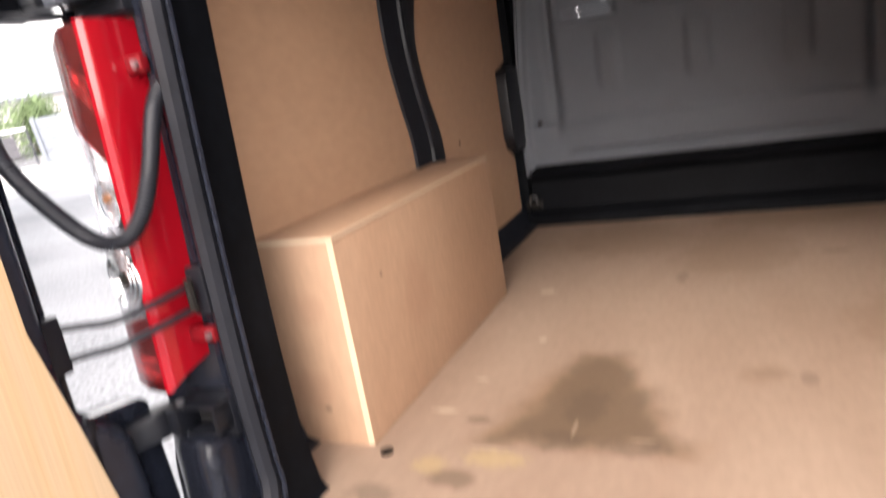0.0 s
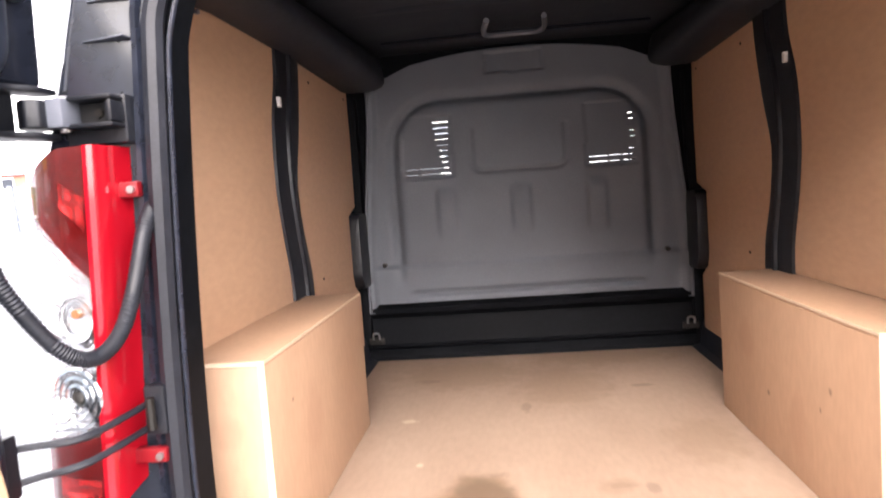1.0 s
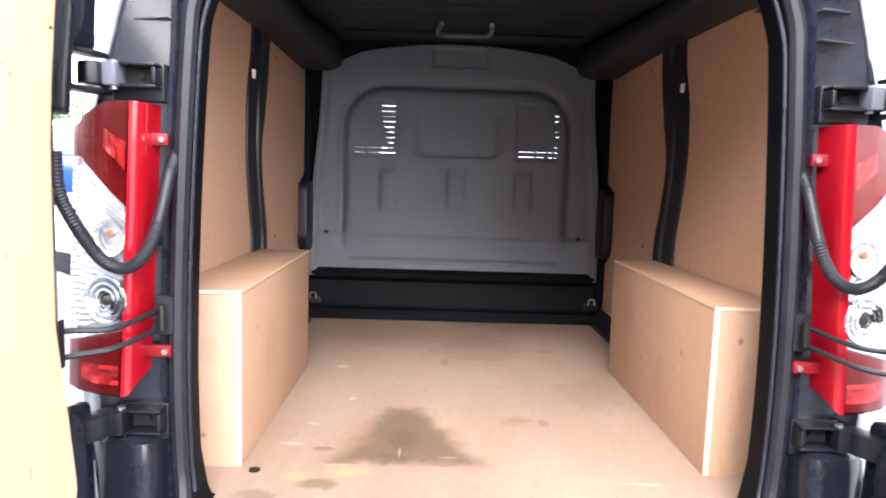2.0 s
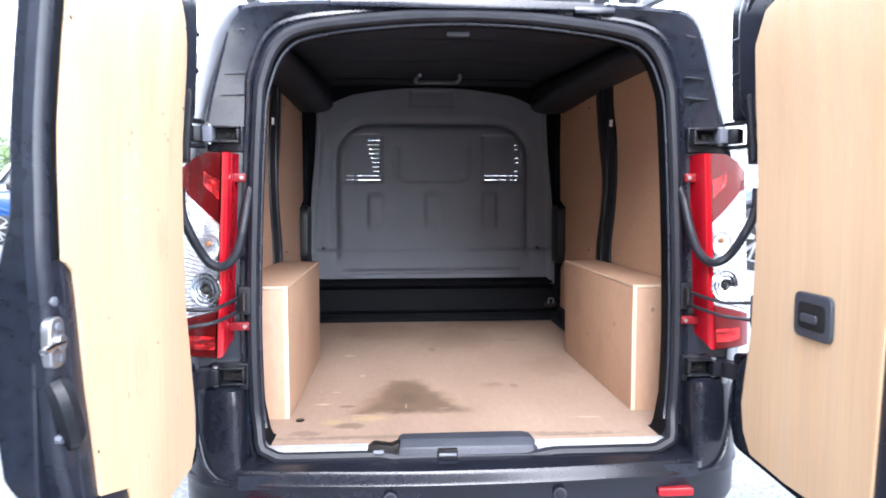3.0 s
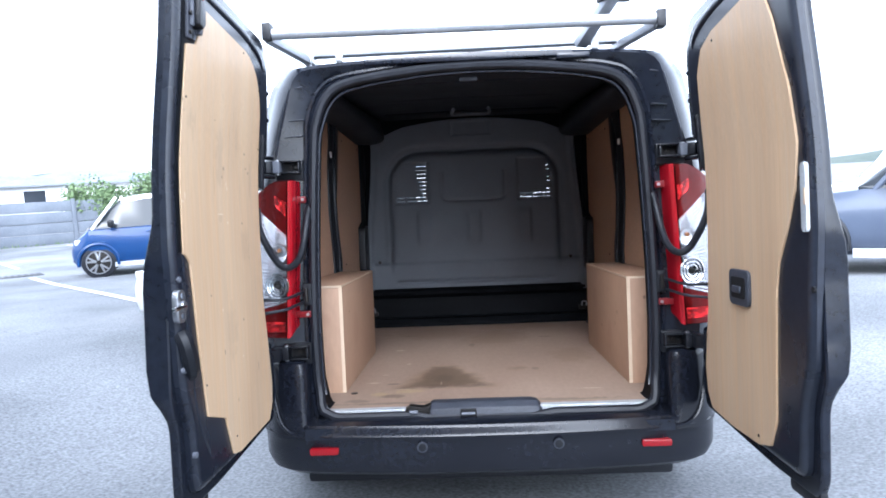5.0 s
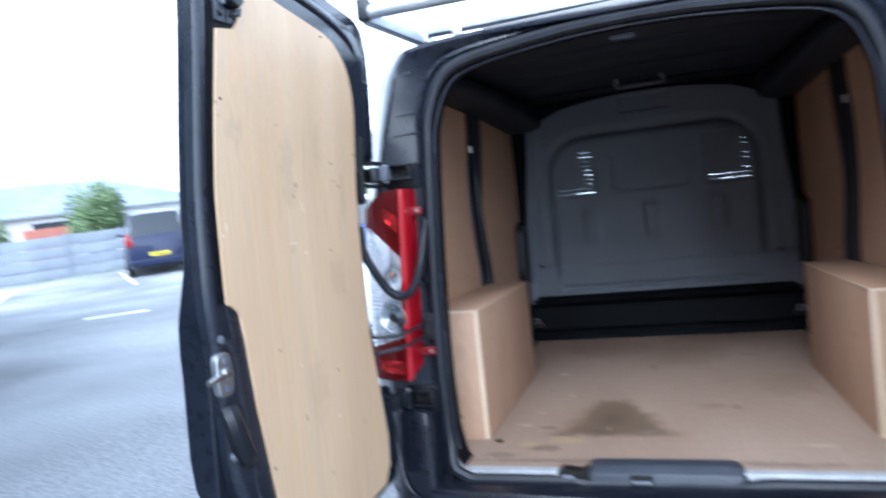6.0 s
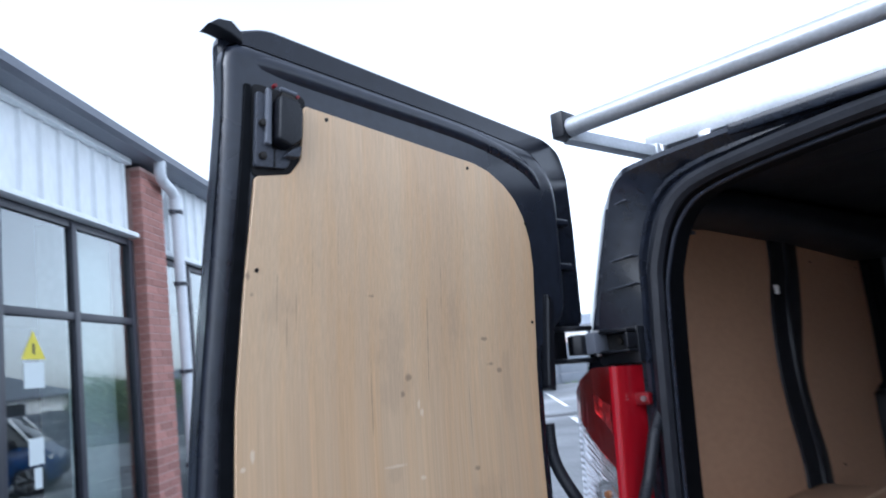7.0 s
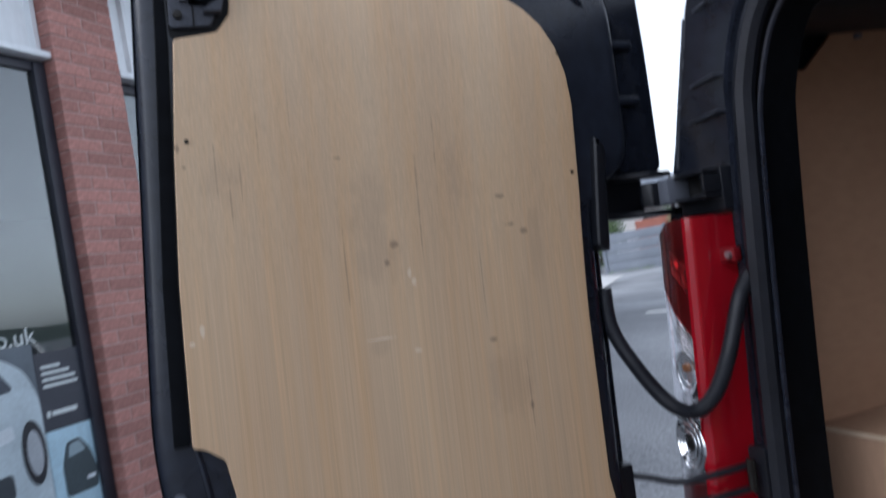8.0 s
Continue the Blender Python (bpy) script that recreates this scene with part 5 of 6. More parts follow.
# ---- showroom building ----
DX, DY = -0.6944, 0.7196
WALL_C = -3.776
SHOW = Matrix(((DX, -DY, 0, DY * WALL_C), (DY, DX, 0, -DX * WALL_C), (0, 0, 1, 0), (0, 0, 0, 1)))
show = thing("showroom", "single-storey showroom with white cladding and dark-framed glazing", "building", SHOW)
BASE = 0.20


def cladding(s0, s1, z0, z1, y=0.0):
    """A ribbed metal sheet."""
    b = bmesh.new()
    xs, s = [], s0
    while s < s1:
        xs += [(s, 0), (min(s + 0.15, s1), 0), (min(s + 0.165, s1), -0.028), (min(s + 0.195, s1), -0.028), (min(s + 0.21, s1), 0)]
        s += 0.24
    xs.append((s1, 0))
    lo = [b.verts.new((a, y + d, z0)) for a, d in xs]
    hi = [b.verts.new((a, y + d, z1)) for a, d in xs]
    for i in range(len(xs) - 1):
        if xs[i + 1][0] - xs[i][0] > 1e-5:
            b.faces.new((lo[i], lo[i + 1], hi[i + 1], hi[i]))
    return b


part("cladding", cladding(5.66, 12.1, 2.86, 3.74), M_CLAD, show, "white ribbed metal cladding", sharp=20)
part("cladding", cladding(10.45, 12.1, BASE, 2.858), M_CLAD, show, sharp=20)
part("cladding", cladding(2.47, 5.12, 2.945, 3.66, 0.05), M_CLAD, show, sharp=20)
part("cladding", cladding(-3.0, 2.0, 2.955, 3.66, 0.05), M_CLAD, show, sharp=20)
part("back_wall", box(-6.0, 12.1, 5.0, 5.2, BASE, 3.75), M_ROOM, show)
part("end_wall", box(11.88, 12.09, 0.03, 5.0, BASE, 3.75), M_RENDER, show)
part("end_wall", box(-6.2, -6.0, 0.0, 5.2, BASE, 3.75), M_RENDER, show)
part("front_wall", box(-6.0, -3.0, 0.0, 0.2, BASE, 3.7), M_RENDER, show)
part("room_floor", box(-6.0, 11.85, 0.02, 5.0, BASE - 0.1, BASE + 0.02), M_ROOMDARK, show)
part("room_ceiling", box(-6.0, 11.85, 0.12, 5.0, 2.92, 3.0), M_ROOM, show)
part("roof", prism([(-0.16, 3.70), (-0.16, 3.74), (2.6, 4.35), (5.4, 3.74), (5.4, 3.70)], -6.3, 12.15, "x"), M_GUTTER, show)
part("base_kerb", box(5.66, 12.1, -0.06, 0.10, BASE - 0.05, 0.285, 0.006), M_CONCRETE, show)
part("gutter", loft([[(s, y, z) for y, z in ((-0.10, 3.74), (-0.10, 3.70), (-0.14, 3.66), (-0.20, 3.65), (-0.25, 3.675), (-0.26, 3.735), (-0.23, 3.765), (-0.14, 3.785), (-0.06, 3.79))] for s in (-6.3, 5.4, 12.15)], closed=False, caps=(False, False)), M_GUTTER, show, "grey curved eaves gutter")
part("soffit", box(-6.2, 12.1, -0.20, 0.08, 3.655, 3.70), M_GUTTER, show)
part("eaves_trim", box(2.47, 5.12, -0.02, 0.045, 3.60, 3.655, 0.004), M_CLAD, show)
part("head_trim", box(2.47, 5.14, -0.045, 0.06, 2.890, 2.932, 0.005), M_CLAD, show, "white metal flashing over the glazing")
part("head_trim", box(-3.0, 2.0, -0.045, 0.06, 2.905, 2.942, 0.005), M_CLAD, show)
# dark strip fills the gap under the cladding, its shade painted on
for a, b, z in ((2.47, 5.14, 2.932), (-3.0, 2.0, 2.942)):
    part("shadow_gap", box(a, b, 0.0, 0.055, z, z + 0.012), M_FRAME, show)
part("head_trim", box(5.66, 10.45, -0.04, 0.03, 2.805, 2.862, 0.006), M_CLAD, show)


def glazing(s0, s1, z0, z1, uprights, transoms, depth=0.06, y=0.04):
    """A dark frame with its panes."""
    win = part("window", box(s0, s1, y, y + depth, z1 - 0.06, z1, 0.004), M_FRAME, show, "dark-framed window")
    part("bottom_rail", box(s0, s1, y, y + depth, z0, z0 + 0.07, 0.004), M_FRAME, win)
    posts = [s0 + 0.03] + list(uprights) + [s1 - 0.03]
    for u in posts:
        part("mullion", box(u - 0.035, u + 0.035, y - 0.012, y + depth, z0 + 0.01, z1 - 0.01, 0.004), M_FRAME, win)
    for a, b in zip(posts, posts[1:]):
        zs = [z0 + 0.05] + list(transoms) + [z1 - 0.05]
        for t in transoms:
            part("transom", box(a, b, y - 0.006, y + depth, t - 0.03, t + 0.03, 0.003), M_FRAME, win)
        for c, d in zip(zs, zs[1:]):
            part("pane", box(a + 0.02, b - 0.02, y + 0.02, y + 0.026, c, d), M_SHOWGLASS, win).visible_shadow = False
    return win


glazing(5.66, 10.45, 0.285, 2.80, (6.38, 7.19, 8.00, 8.82, 9.63), ())
wb = glazing(2.47, 5.14, BASE + 0.02, 2.88, (3.34, 4.22), (2.11,))
glazing(-3.0, 1.99, BASE + 0.02, 2.90, (0.2,), (), y=0.03)
# the glass door in the middle bay
part("door_leaf", prism([(2.53, 0.24), (3.28, 0.24), (3.28, 2.03), (2.53, 2.03)], 0.015, 0.055, "y", 0.004), M_GLASS, wb)
for a in ((2.51, 2.585, 0.23, 2.06), (3.235, 3.31, 0.23, 2.06)):
    part("door_stile", box(a[0], a[1], 0.01, 0.06, a[2], a[3], 0.004), M_FRAME, wb)
part("door_head", box(2.51, 3.31, 0.008, 0.062, 1.97, 2.075, 0.004), M_FRAME, wb)
# notices on the glass and the pale inner wall
M_YELLOW = plain("yellow_card", (0.72, 0.62, 0.05), 0.6)
M_PAPER = plain("paper", (0.66, 0.72, 0.72), 0.7)
part("warning_notice", prism([(3.58, 1.78), (3.84, 1.78), (3.71, 1.98)], 0.058, 0.0595, "y"), M_YELLOW, wb, "yellow triangular notice")
part("notice_mark", box(3.697, 3.723, 0.0565, 0.0578, 1.815, 1.89), M_SCREW, wb)
for a in ((3.60, 3.82, 1.58, 1.76), (3.63, 3.79, 1.06, 1.24), (3.68, 3.76, 0.90, 1.04), (2.80, 2.92, 1.46, 1.98), (2.80, 2.92, 1.0, 1.30)):
    part("paper_notice", box(a[0], a[1], 0.058, 0.0595, a[2], a[3]), M_PAPER, wb)
# dull pink and red shapes on the upper pane over the door
M_DULLRED = surf("dull_red", (0.40, 0.07, 0.05), (0.50, 0.12, 0.09), 0.5, scale=9, fine=60, fine_amt=0.1, bump=0.0)
M_PINK = surf("dull_pink", (0.30, 0.17, 0.165), (0.36, 0.21, 0.20), 0.5, scale=9, fine=60, fine_amt=0.1, bump=0.0)
part("pink_mark", prism(arc_outline([(2.68, 2.385), (2.84, 2.42), (3.05, 2.43), (3.24, 2.40), (3.22, 2.365), (3.02, 2.355), (2.86, 2.37)], 0.012), 0.0582, 0.0595, "y"), M_PINK, wb, "dull pink shape on the glass")
part("red_mark", prism(arc_outline([(2.90, 2.335), (3.10, 2.345), (3.08, 2.285), (3.02, 2.265), (2.93, 2.275)], 0.012), 0.0582, 0.0595, "y"), M_DULLRED, wb, "dull red shape on the glass")
part("mark_stalk", box(3.0, 3.012, 0.0582, 0.0595, 2.17, 2.263), M_DULLRED, wb)
part("inner_column", box(4.36, 5.06, 0.22, 0.45, BASE + 0.02, 2.92), M_RENDER, show)
for y in (3.4, 4.4):
    part("strip_light", box(2.2, 3.5, y, y + 0.1, 2.84, 2.90, 0.01), plain("tube_glow", (1.0, 0.98, 0.95), 0.5, emit=4.0), show, "glowing fluorescent strip light")
# poster on the glass of the near bay: plain colour fields
def printed(c):
    return surf("poster_print", c, tuple(k * 1.2 for k in c), 0.3, scale=7, fine=60, fine_amt=0.08, bump=0.0)


poster = part("poster", box(0.60, 1.66, 0.043, 0.048, 0.30, 1.33), printed((0.10, 0.125, 0.15)), show, "large printed poster with pictures of cars")
part("text_panel", box(1.663, 1.945, 0.043, 0.048, 0.865, 1.275), printed((0.035, 0.04, 0.055)), poster, "dark panel with pale lines of print")
part("pale_panel", box(1.663, 1.945, 0.043, 0.048, 0.25, 0.86), printed((0.42, 0.60, 0.70)), poster)
part("car_picture", prism(arc_outline([(0.70, 0.40), (0.70, 0.90), (0.90, 1.02), (1.10, 1.27), (1.48, 1.29), (1.60, 1.20), (1.655, 1.05), (1.655, 0.40)], 0.05), 0.0385, 0.0425, "y"), printed((0.44, 0.52, 0.56)), poster)
part("picture_window", prism(arc_outline([(1.12, 1.22), (1.45, 1.24), (1.53, 1.12), (1.10, 1.06)], 0.03), 0.0345, 0.038, "y"), printed((0.05, 0.06, 0.08)), poster)
part("picture_lamp", prism(arc_outline([(1.36, 0.92), (1.49, 0.95), (1.50, 0.88), (1.38, 0.86)], 0.02), 0.0345, 0.038, "y"), printed((0.60, 0.66, 0.70)), poster)
part("picture_grille", prism(arc_outline([(1.0, 0.68), (1.46, 0.72), (1.46, 0.60), (1.0, 0.55)], 0.03), 0.0345, 0.038, "y"), printed((0.04, 0.05, 0.06)), poster)
for r, c in (((0.062, 0.165), (0.02, 0.022, 0.028)), ((0.040, 0.115), (0.34, 0.37, 0.40))):
    d = 0.034 if r[0] > 0.05 else 0.030
    part("picture_wheel", prism([(1.585 + r[0] * math.cos(a), 0.785 + r[1] * math.sin(a)) for a in [2 * math.pi * k / 24 for k in range(24)]], d, d + 0.0035, "y"), printed(c), poster)
part("dark_car_picture", prism(arc_outline([(1.725, 0.50), (1.91, 0.50), (1.925, 0.60), (1.89, 0.72), (1.84, 0.79), (1.765, 0.78), (1.725, 0.66)], 0.02), 0.0385, 0.0425, "y"), printed((0.05, 0.07, 0.08)), poster)
part("picture_window", prism(arc_outline([(1.76, 0.70), (1.865, 0.715), (1.835, 0.775), (1.775, 0.765)], 0.01), 0.0345, 0.038, "y"), printed((0.26, 0.34, 0.38)), poster)
part("picture_lamp", box(1.85, 1.90, 0.0345, 0.038, 0.555, 0.575), printed((0.60, 0.66, 0.70)), poster)
for k, w in enumerate((0.11, 0.16, 0.19, 0.20)):
    part("text_bar", box(1.69, 1.69 + w, 0.0405, 0.0425, 1.190 - 0.034 * k, 1.206 - 0.034 * k), M_PAPER, poster)
part("text_bar", box(1.715, 1.86, 0.0405, 0.0425, 0.938, 0.962), M_PAPER, poster)
part("text_tick", box(1.685, 1.705, 0.0405, 0.0425, 0.935, 0.965), M_PAPER, poster)
word = bpy.data.curves.new("web_ending", "FONT")
word.body, word.size, word.extrude = "co.uk", 0.122, 0.0006
word.materials.append(M_PAPER)
word_ob = new("web_ending", word)
word_ob.parent, word_ob.location, word_ob.rotation_euler = poster, (1.425, 0.046, 1.335), (radians(90), 0, 0)
tagged(word_ob, "pale lettering on the showroom glass")
# downpipe with its swan neck and clips
PS = 5.78
pipe = part("downpipe", tube(spline([(PS, -0.13, 0.36), (PS, -0.13, 1.5), (PS, -0.13, 3.25), (PS, -0.13, 3.36)], 8) + spline([(PS - 0.02, -0.13, 3.42), (PS - 0.12, -0.14, 3.47), (PS - 0.32, -0.16, 3.50), (PS - 0.42, -0.18, 3.56), (PS - 0.43, -0.19, 3.70)], 5), 0.055, 14), M_PVC, show, "white plastic downpipe")
part("pipe_shoe", tube(spline([(PS, -0.13, 0.42), (PS, -0.14, 0.34), (PS + 0.0, -0.20, 0.28), (PS, -0.30, 0.255)], 5), 0.065, 14), M_PVC, pipe)
for z in (3.25, 2.50, 1.62, 0.72):
    part("pipe_clip", rod((PS, -0.13, z - 0.018), (PS, -0.13, z + 0.018), 0.068, n=16), M_FRAME, pipe)
    part("clip_arm", box(PS - 0.13, PS - 0.02, -0.15, -0.11, z - 0.015, z + 0.015, 0.003), M_FRAME, pipe)
part("pipe_collar", rod((PS, -0.13, 3.28), (PS, -0.13, 3.42), 0.067, n=16), M_PVC, pipe)
part("splash_block", prism(arc_outline([(PS - 0.55, -0.12), (PS - 0.22, -0.12), (PS - 0.16, -0.42), (PS - 0.62, -0.48)], 0.03), BASE - 0.02, BASE + 0.05, "z", 0.01), M_PVC, show)
# lamps and box under the eaves
fl = part("floodlight", beam((2.38, -0.32, 3.52), (2.38, -0.18, 3.60), 0.28, 0.17), M_FRAME, show, "black floodlight under the eaves")
part("floodlight_glass", box(2.27, 2.49, -0.34, -0.19, 3.495, 3.51, 0.004), M_GREYPLAST, fl)
part("wall_lamp", rod((9.40, -0.22, 3.12), (9.40, -0.02, 3.12), 0.045, n=14, bevel=0.008), M_FRAME, show)
part("security_camera", rod((2.10, -0.28, 3.44), (2.16, -0.12, 3.47), 0.035, n=14, bevel=0.01), M_PVC, show)
part("gutter_box", box(6.7, 6.82, -0.26, -0.14, 3.82, 3.96, 0.02), M_PVC, show)
part("gutter_lug", box(12.1, 12.45, -0.24, -0.14, 3.62, 3.68, 0.02), M_FRAME, show)

# ---- fence, gate and what lies beyond ----
FENCE_A, FENCE_B = Vector((-22.3, 15.6)), Vector((-1.0, 31.5))
fd = (FENCE_B - FENCE_A).normalized()
fence = thing("fence", "grey concrete panel fence round the yard", "fence", Matrix(((fd.x, -fd.y, 0, FENCE_A.x), (fd.y, fd.x, 0, FENCE_A.y), (0, 0, 1, -0.155), (0, 0, 0, 1))))
flen = (FENCE_B - FENCE_A).length
post_me = mesh_of(prism(arc_outline([(-0.07, -0.07), (0.07, -0.07), (0.07, 0.07), (-0.07, 0.07)], 0.01), 0, 1.60, "z"), "post", M_CONCRETE)
board_me = mesh_of(box(0.0, 2.36, -0.03, 0.03, 0.005, 0.377, 0.012), "board", M_CONCRETE)
for i in range(int(flen / 2.5) + 1):
    ob = new("post", post_me)
    ob.parent, ob.location = fence, (2.5 * i, 0, 0)
    if i < int(flen / 2.5):
        for k in range(4):
            ob = new("board", board_me)
            ob.parent, ob.location = fence, (2.5 * i + 0.07, 0, 0.387 * k)
# weeds along the fence's foot
wd = bmesh.new()
rnd = random.Random(4)
for i in range(380):
    s = rnd.uniform(0, 24)
    p = FENCE_A + fd * s + Vector((fd.y, -fd.x)) * rnd.uniform(0.08, 0.3)
    h, a = rnd.uniform(0.03, 0.13), rnd.uniform(0, 6.28)
    v = [wd.verts.new((p.x + 0.03 * math.cos(a), p.y + 0.03 * math.sin(a), -0.15)), wd.verts.new((p.x - 0.03 * math.cos(a), p.y - 0.03 * math.sin(a), -0.15)), wd.verts.new((p.x + rnd.uniform(-.05, .05), p.y + rnd.uniform(-.05, .05), -0.15 + h))]
    wd.faces.new(v)
solid("weeds", wd, M_LEAF, "low weeds along the foot of the fence", "weeds", kind="stuff")
gate = thing("gate", "dark steel barred gate beside the showroom", "gate", Matrix.Translation((-22.5, 15.4, -0.15)) @ pose(0, 0, 0, 0, 0, 208))
for k in range(5):
    part("gate_bar", rod((0, 0, 0.15 + 0.27 * k), (3.6, 0, 0.15 + 0.27 * k), 0.03, n=8), M_FRAME, gate)
part("top_rail", beam((0, 0, 1.30), (3.6, 0, 1.30), 0.08, 0.07), M_PVC, gate, "pale top rail")
for x in (0, 1.8, 3.6):
    part("gate_upright", rod((x, 0, 0.0), (x, 0, 1.3), 0.04, n=8), M_FRAME, gate)
part("gate_sign", box(0.5, 3.2, -0.045, -0.035, 0.35, 1.15), plain("dark_banner", (0.05, 0.05, 0.06), 0.6), gate)
part("gate_sign", box(3.0, 3.4, -0.055, -0.046, 0.75, 1.1), M_YELLOW, gate)


def leafy(name, label, centre, size, count, seed):
    """A bush or tree crown of many small leaf blades round a few limbs."""
    rnd = random.Random(seed)
    tree = thing(name, label, "bush" if "bush" in name else "tree", Matrix.Translation(centre))
    tb = None
    lumps = []
    for k in range(9):
        a, rr = rnd.uniform(0, 6.28), rnd.uniform(0.2, 0.75)
        tip = Vector((size[0] * rr * math.cos(a), size[1] * rr * math.sin(a), size[2] * rnd.uniform(0.45, 0.85)))
        lumps.append((tip, rnd.uniform(0.3, 0.5)))
        tb = rod((0.1 * math.cos(a), 0.1 * math.sin(a), 0), tip, 0.05, 0.012, 6, tb)
    part("limbs", tb, M_BARK, tree)
    b = bmesh.new()
    for i in range(count):
        tip, sp = lumps[rnd.randrange(len(lumps))]
        v = Vector((rnd.gauss(0, 1), rnd.gauss(0, 1), rnd.gauss(0, 1))).normalized() * (rnd.random() ** 0.4)
        p = tip + Vector((v.x * size[0] * sp, v.y * size[1] * sp, v.z * size[2] * sp))
        if p.z < 0.05:
            continue
        d = Vector((rnd.uniform(-1, 1), rnd.uniform(-1, 1), rnd.uniform(-0.6, 0.9))).normalized()
        e = d.orthogonal().normalized()
        l, w = rnd.uniform(0.08, 0.16), rnd.uniform(0.03, 0.06)
        q = [p, p + d * l * 0.5 + e * w, p + d * l, p + d * l * 0.5 - e * w]
        b.faces.new([b.verts.new(c) for c in q])
    tagged(part("crown", b, M_LEAF, tree), kind="stuff")
    return tree


leafy("garden_bush", "rounded green bush behind the concrete fence", (-20.75, 18.9, -0.1), (1.3, 1.2, 2.85), 6500, 1)
leafy("garden_bush", "loose green bush behind the concrete fence", (-13.6, 22.4, -0.1), (1.5, 1.3, 2.0), 3400, 2)
leafy("garden_bush", "loose green bush behind the concrete fence", (-11.6, 23.9, -0.1), (1.9, 1.4, 2.25), 4200, 3)
leafy("garden_bush", "green bush beyond the barred gate", (-25.4, 18.0, -0.1), (1.35, 1.2, 2.1), 3600, 5)
leafy("garden_bush", "green bush beyond the barred gate", (-28.0, 17.0, -0.1), (1.5, 1.4, 2.3), 3200, 6)


def bungalow(x, y, turn, w, d, wall, label, roof_h=1.7):
    """A low house with a hipped roof, a door, windows and a chimney."""
    h = thing("bungalow", label, "house", Matrix.Translation((x, y, 0.2)) @ pose(0, 0, 0, 0, 0, turn), "houses beyond the fence")
    part("wall", box(-w / 2, w / 2, -d / 2, d / 2, 0, 2.3, 0.01), wall, h)
    b = bmesh.new()
    e = 0.45
    lo = [b.verts.new(p) for p in ((-w / 2 - e, -d / 2 - e, 2.25), (w / 2 + e, -d / 2 - e, 2.25), (w / 2 + e, d / 2 + e, 2.25), (-w / 2 - e, d / 2 + e, 2.25))]
    hi = [b.verts.new(p) for p in ((-w / 2 + d / 2, 0, 2.3 + roof_h), (w / 2 - d / 2, 0, 2.3 + roof_h))]
    for f in ((lo[0], lo[1], hi[1], hi[0]), (lo[1], lo[2], hi[1]), (lo[2], lo[3], hi[0], hi[1]), (lo[3], lo[0], hi[0]), tuple(lo[::-1])):
        b.faces.new(f)
    part("roof", b, M_TILE, h, sharp=10)
    part("fascia", box(-w / 2 - e, w / 2 + e, -d / 2 - e - 0.03, -d / 2 - e, 2.16, 2.26), M_GUTTER, h)
    for x0 in (-w * 0.36, w * 0.02, w * 0.24):
        win = part("window", box(x0, x0 + w * 0.13, -d / 2 - 0.03, -d / 2 + 0.02, 0.9, 2.0, 0.01), M_PVC, h)
        part("pane", box(x0 + 0.08, x0 + w * 0.13 - 0.08, -d / 2 - 0.04, -d / 2 - 0.031, 1.0, 1.9), plain("dark_pane", (0.03, 0.035, 0.045), 0.1), win)
    part("door", box(-w * 0.12, -w * 0.12 + 0.9, -d / 2 - 0.035, -d / 2 + 0.02, 0, 2.0, 0.01), M_FRAME, h)
    return h


home = bungalow(-31.2, 23.8, 60, 17, 7.5, M_RENDER, "white rendered bungalow with a long grey hipped roof")
part("porch_wall", box(0.0, 1.9, -4.3, -3.76, 0, 1.62, 0.01), M_WALLBRICK, home, "low red brick porch wall")
bungalow(-34.5, 48.0, 36, 9.5, 7.5, M_WALLBRICK, "brick bungalow with a grey hipped roof", 1.1)
bungalow(-24.5, 41.5, 24, 10, 7, M_RENDER, "white rendered bungalow with a low grey roof", 0.9)
bungalow(-44.0, 40.0, 44, 13, 8, M_WALLBRICK, "brick bungalow with a grey hipped roof")
bungalow(-10.0, 52.0, 20, 14, 8, M_RENDER, "white rendered bungalow with a grey hipped roof")
hb = bmesh.new()
prev = None
for i in range(181):
    a = 2 * math.pi * i / 180
    h = (4 + 13 * smooth01((-math.cos(a) + 0.55))) + 9 * noise.noise(Vector((3 * math.cos(a), 3 * math.sin(a), 0.3))) + 7 * noise.noise(Vector((11 * math.cos(a), 11 * math.sin(a), 1.3)))
    row = [hb.verts.new((r * math.cos(a), r * math.sin(a), 0.2 + max(2.0, h) * f)) for r, f in ((380, -0.1), (430, 0.45), (500, 0.85), (570, 1.0), (700, 0.7))]
    if prev:
        for k in range(4):
            hb.faces.new((prev[k], row[k], row[k + 1], prev[k + 1]))
    prev = row
solid("hills", hb, M_HILL, "low hazy wooded hills on the horizon", "hills", kind="structure")


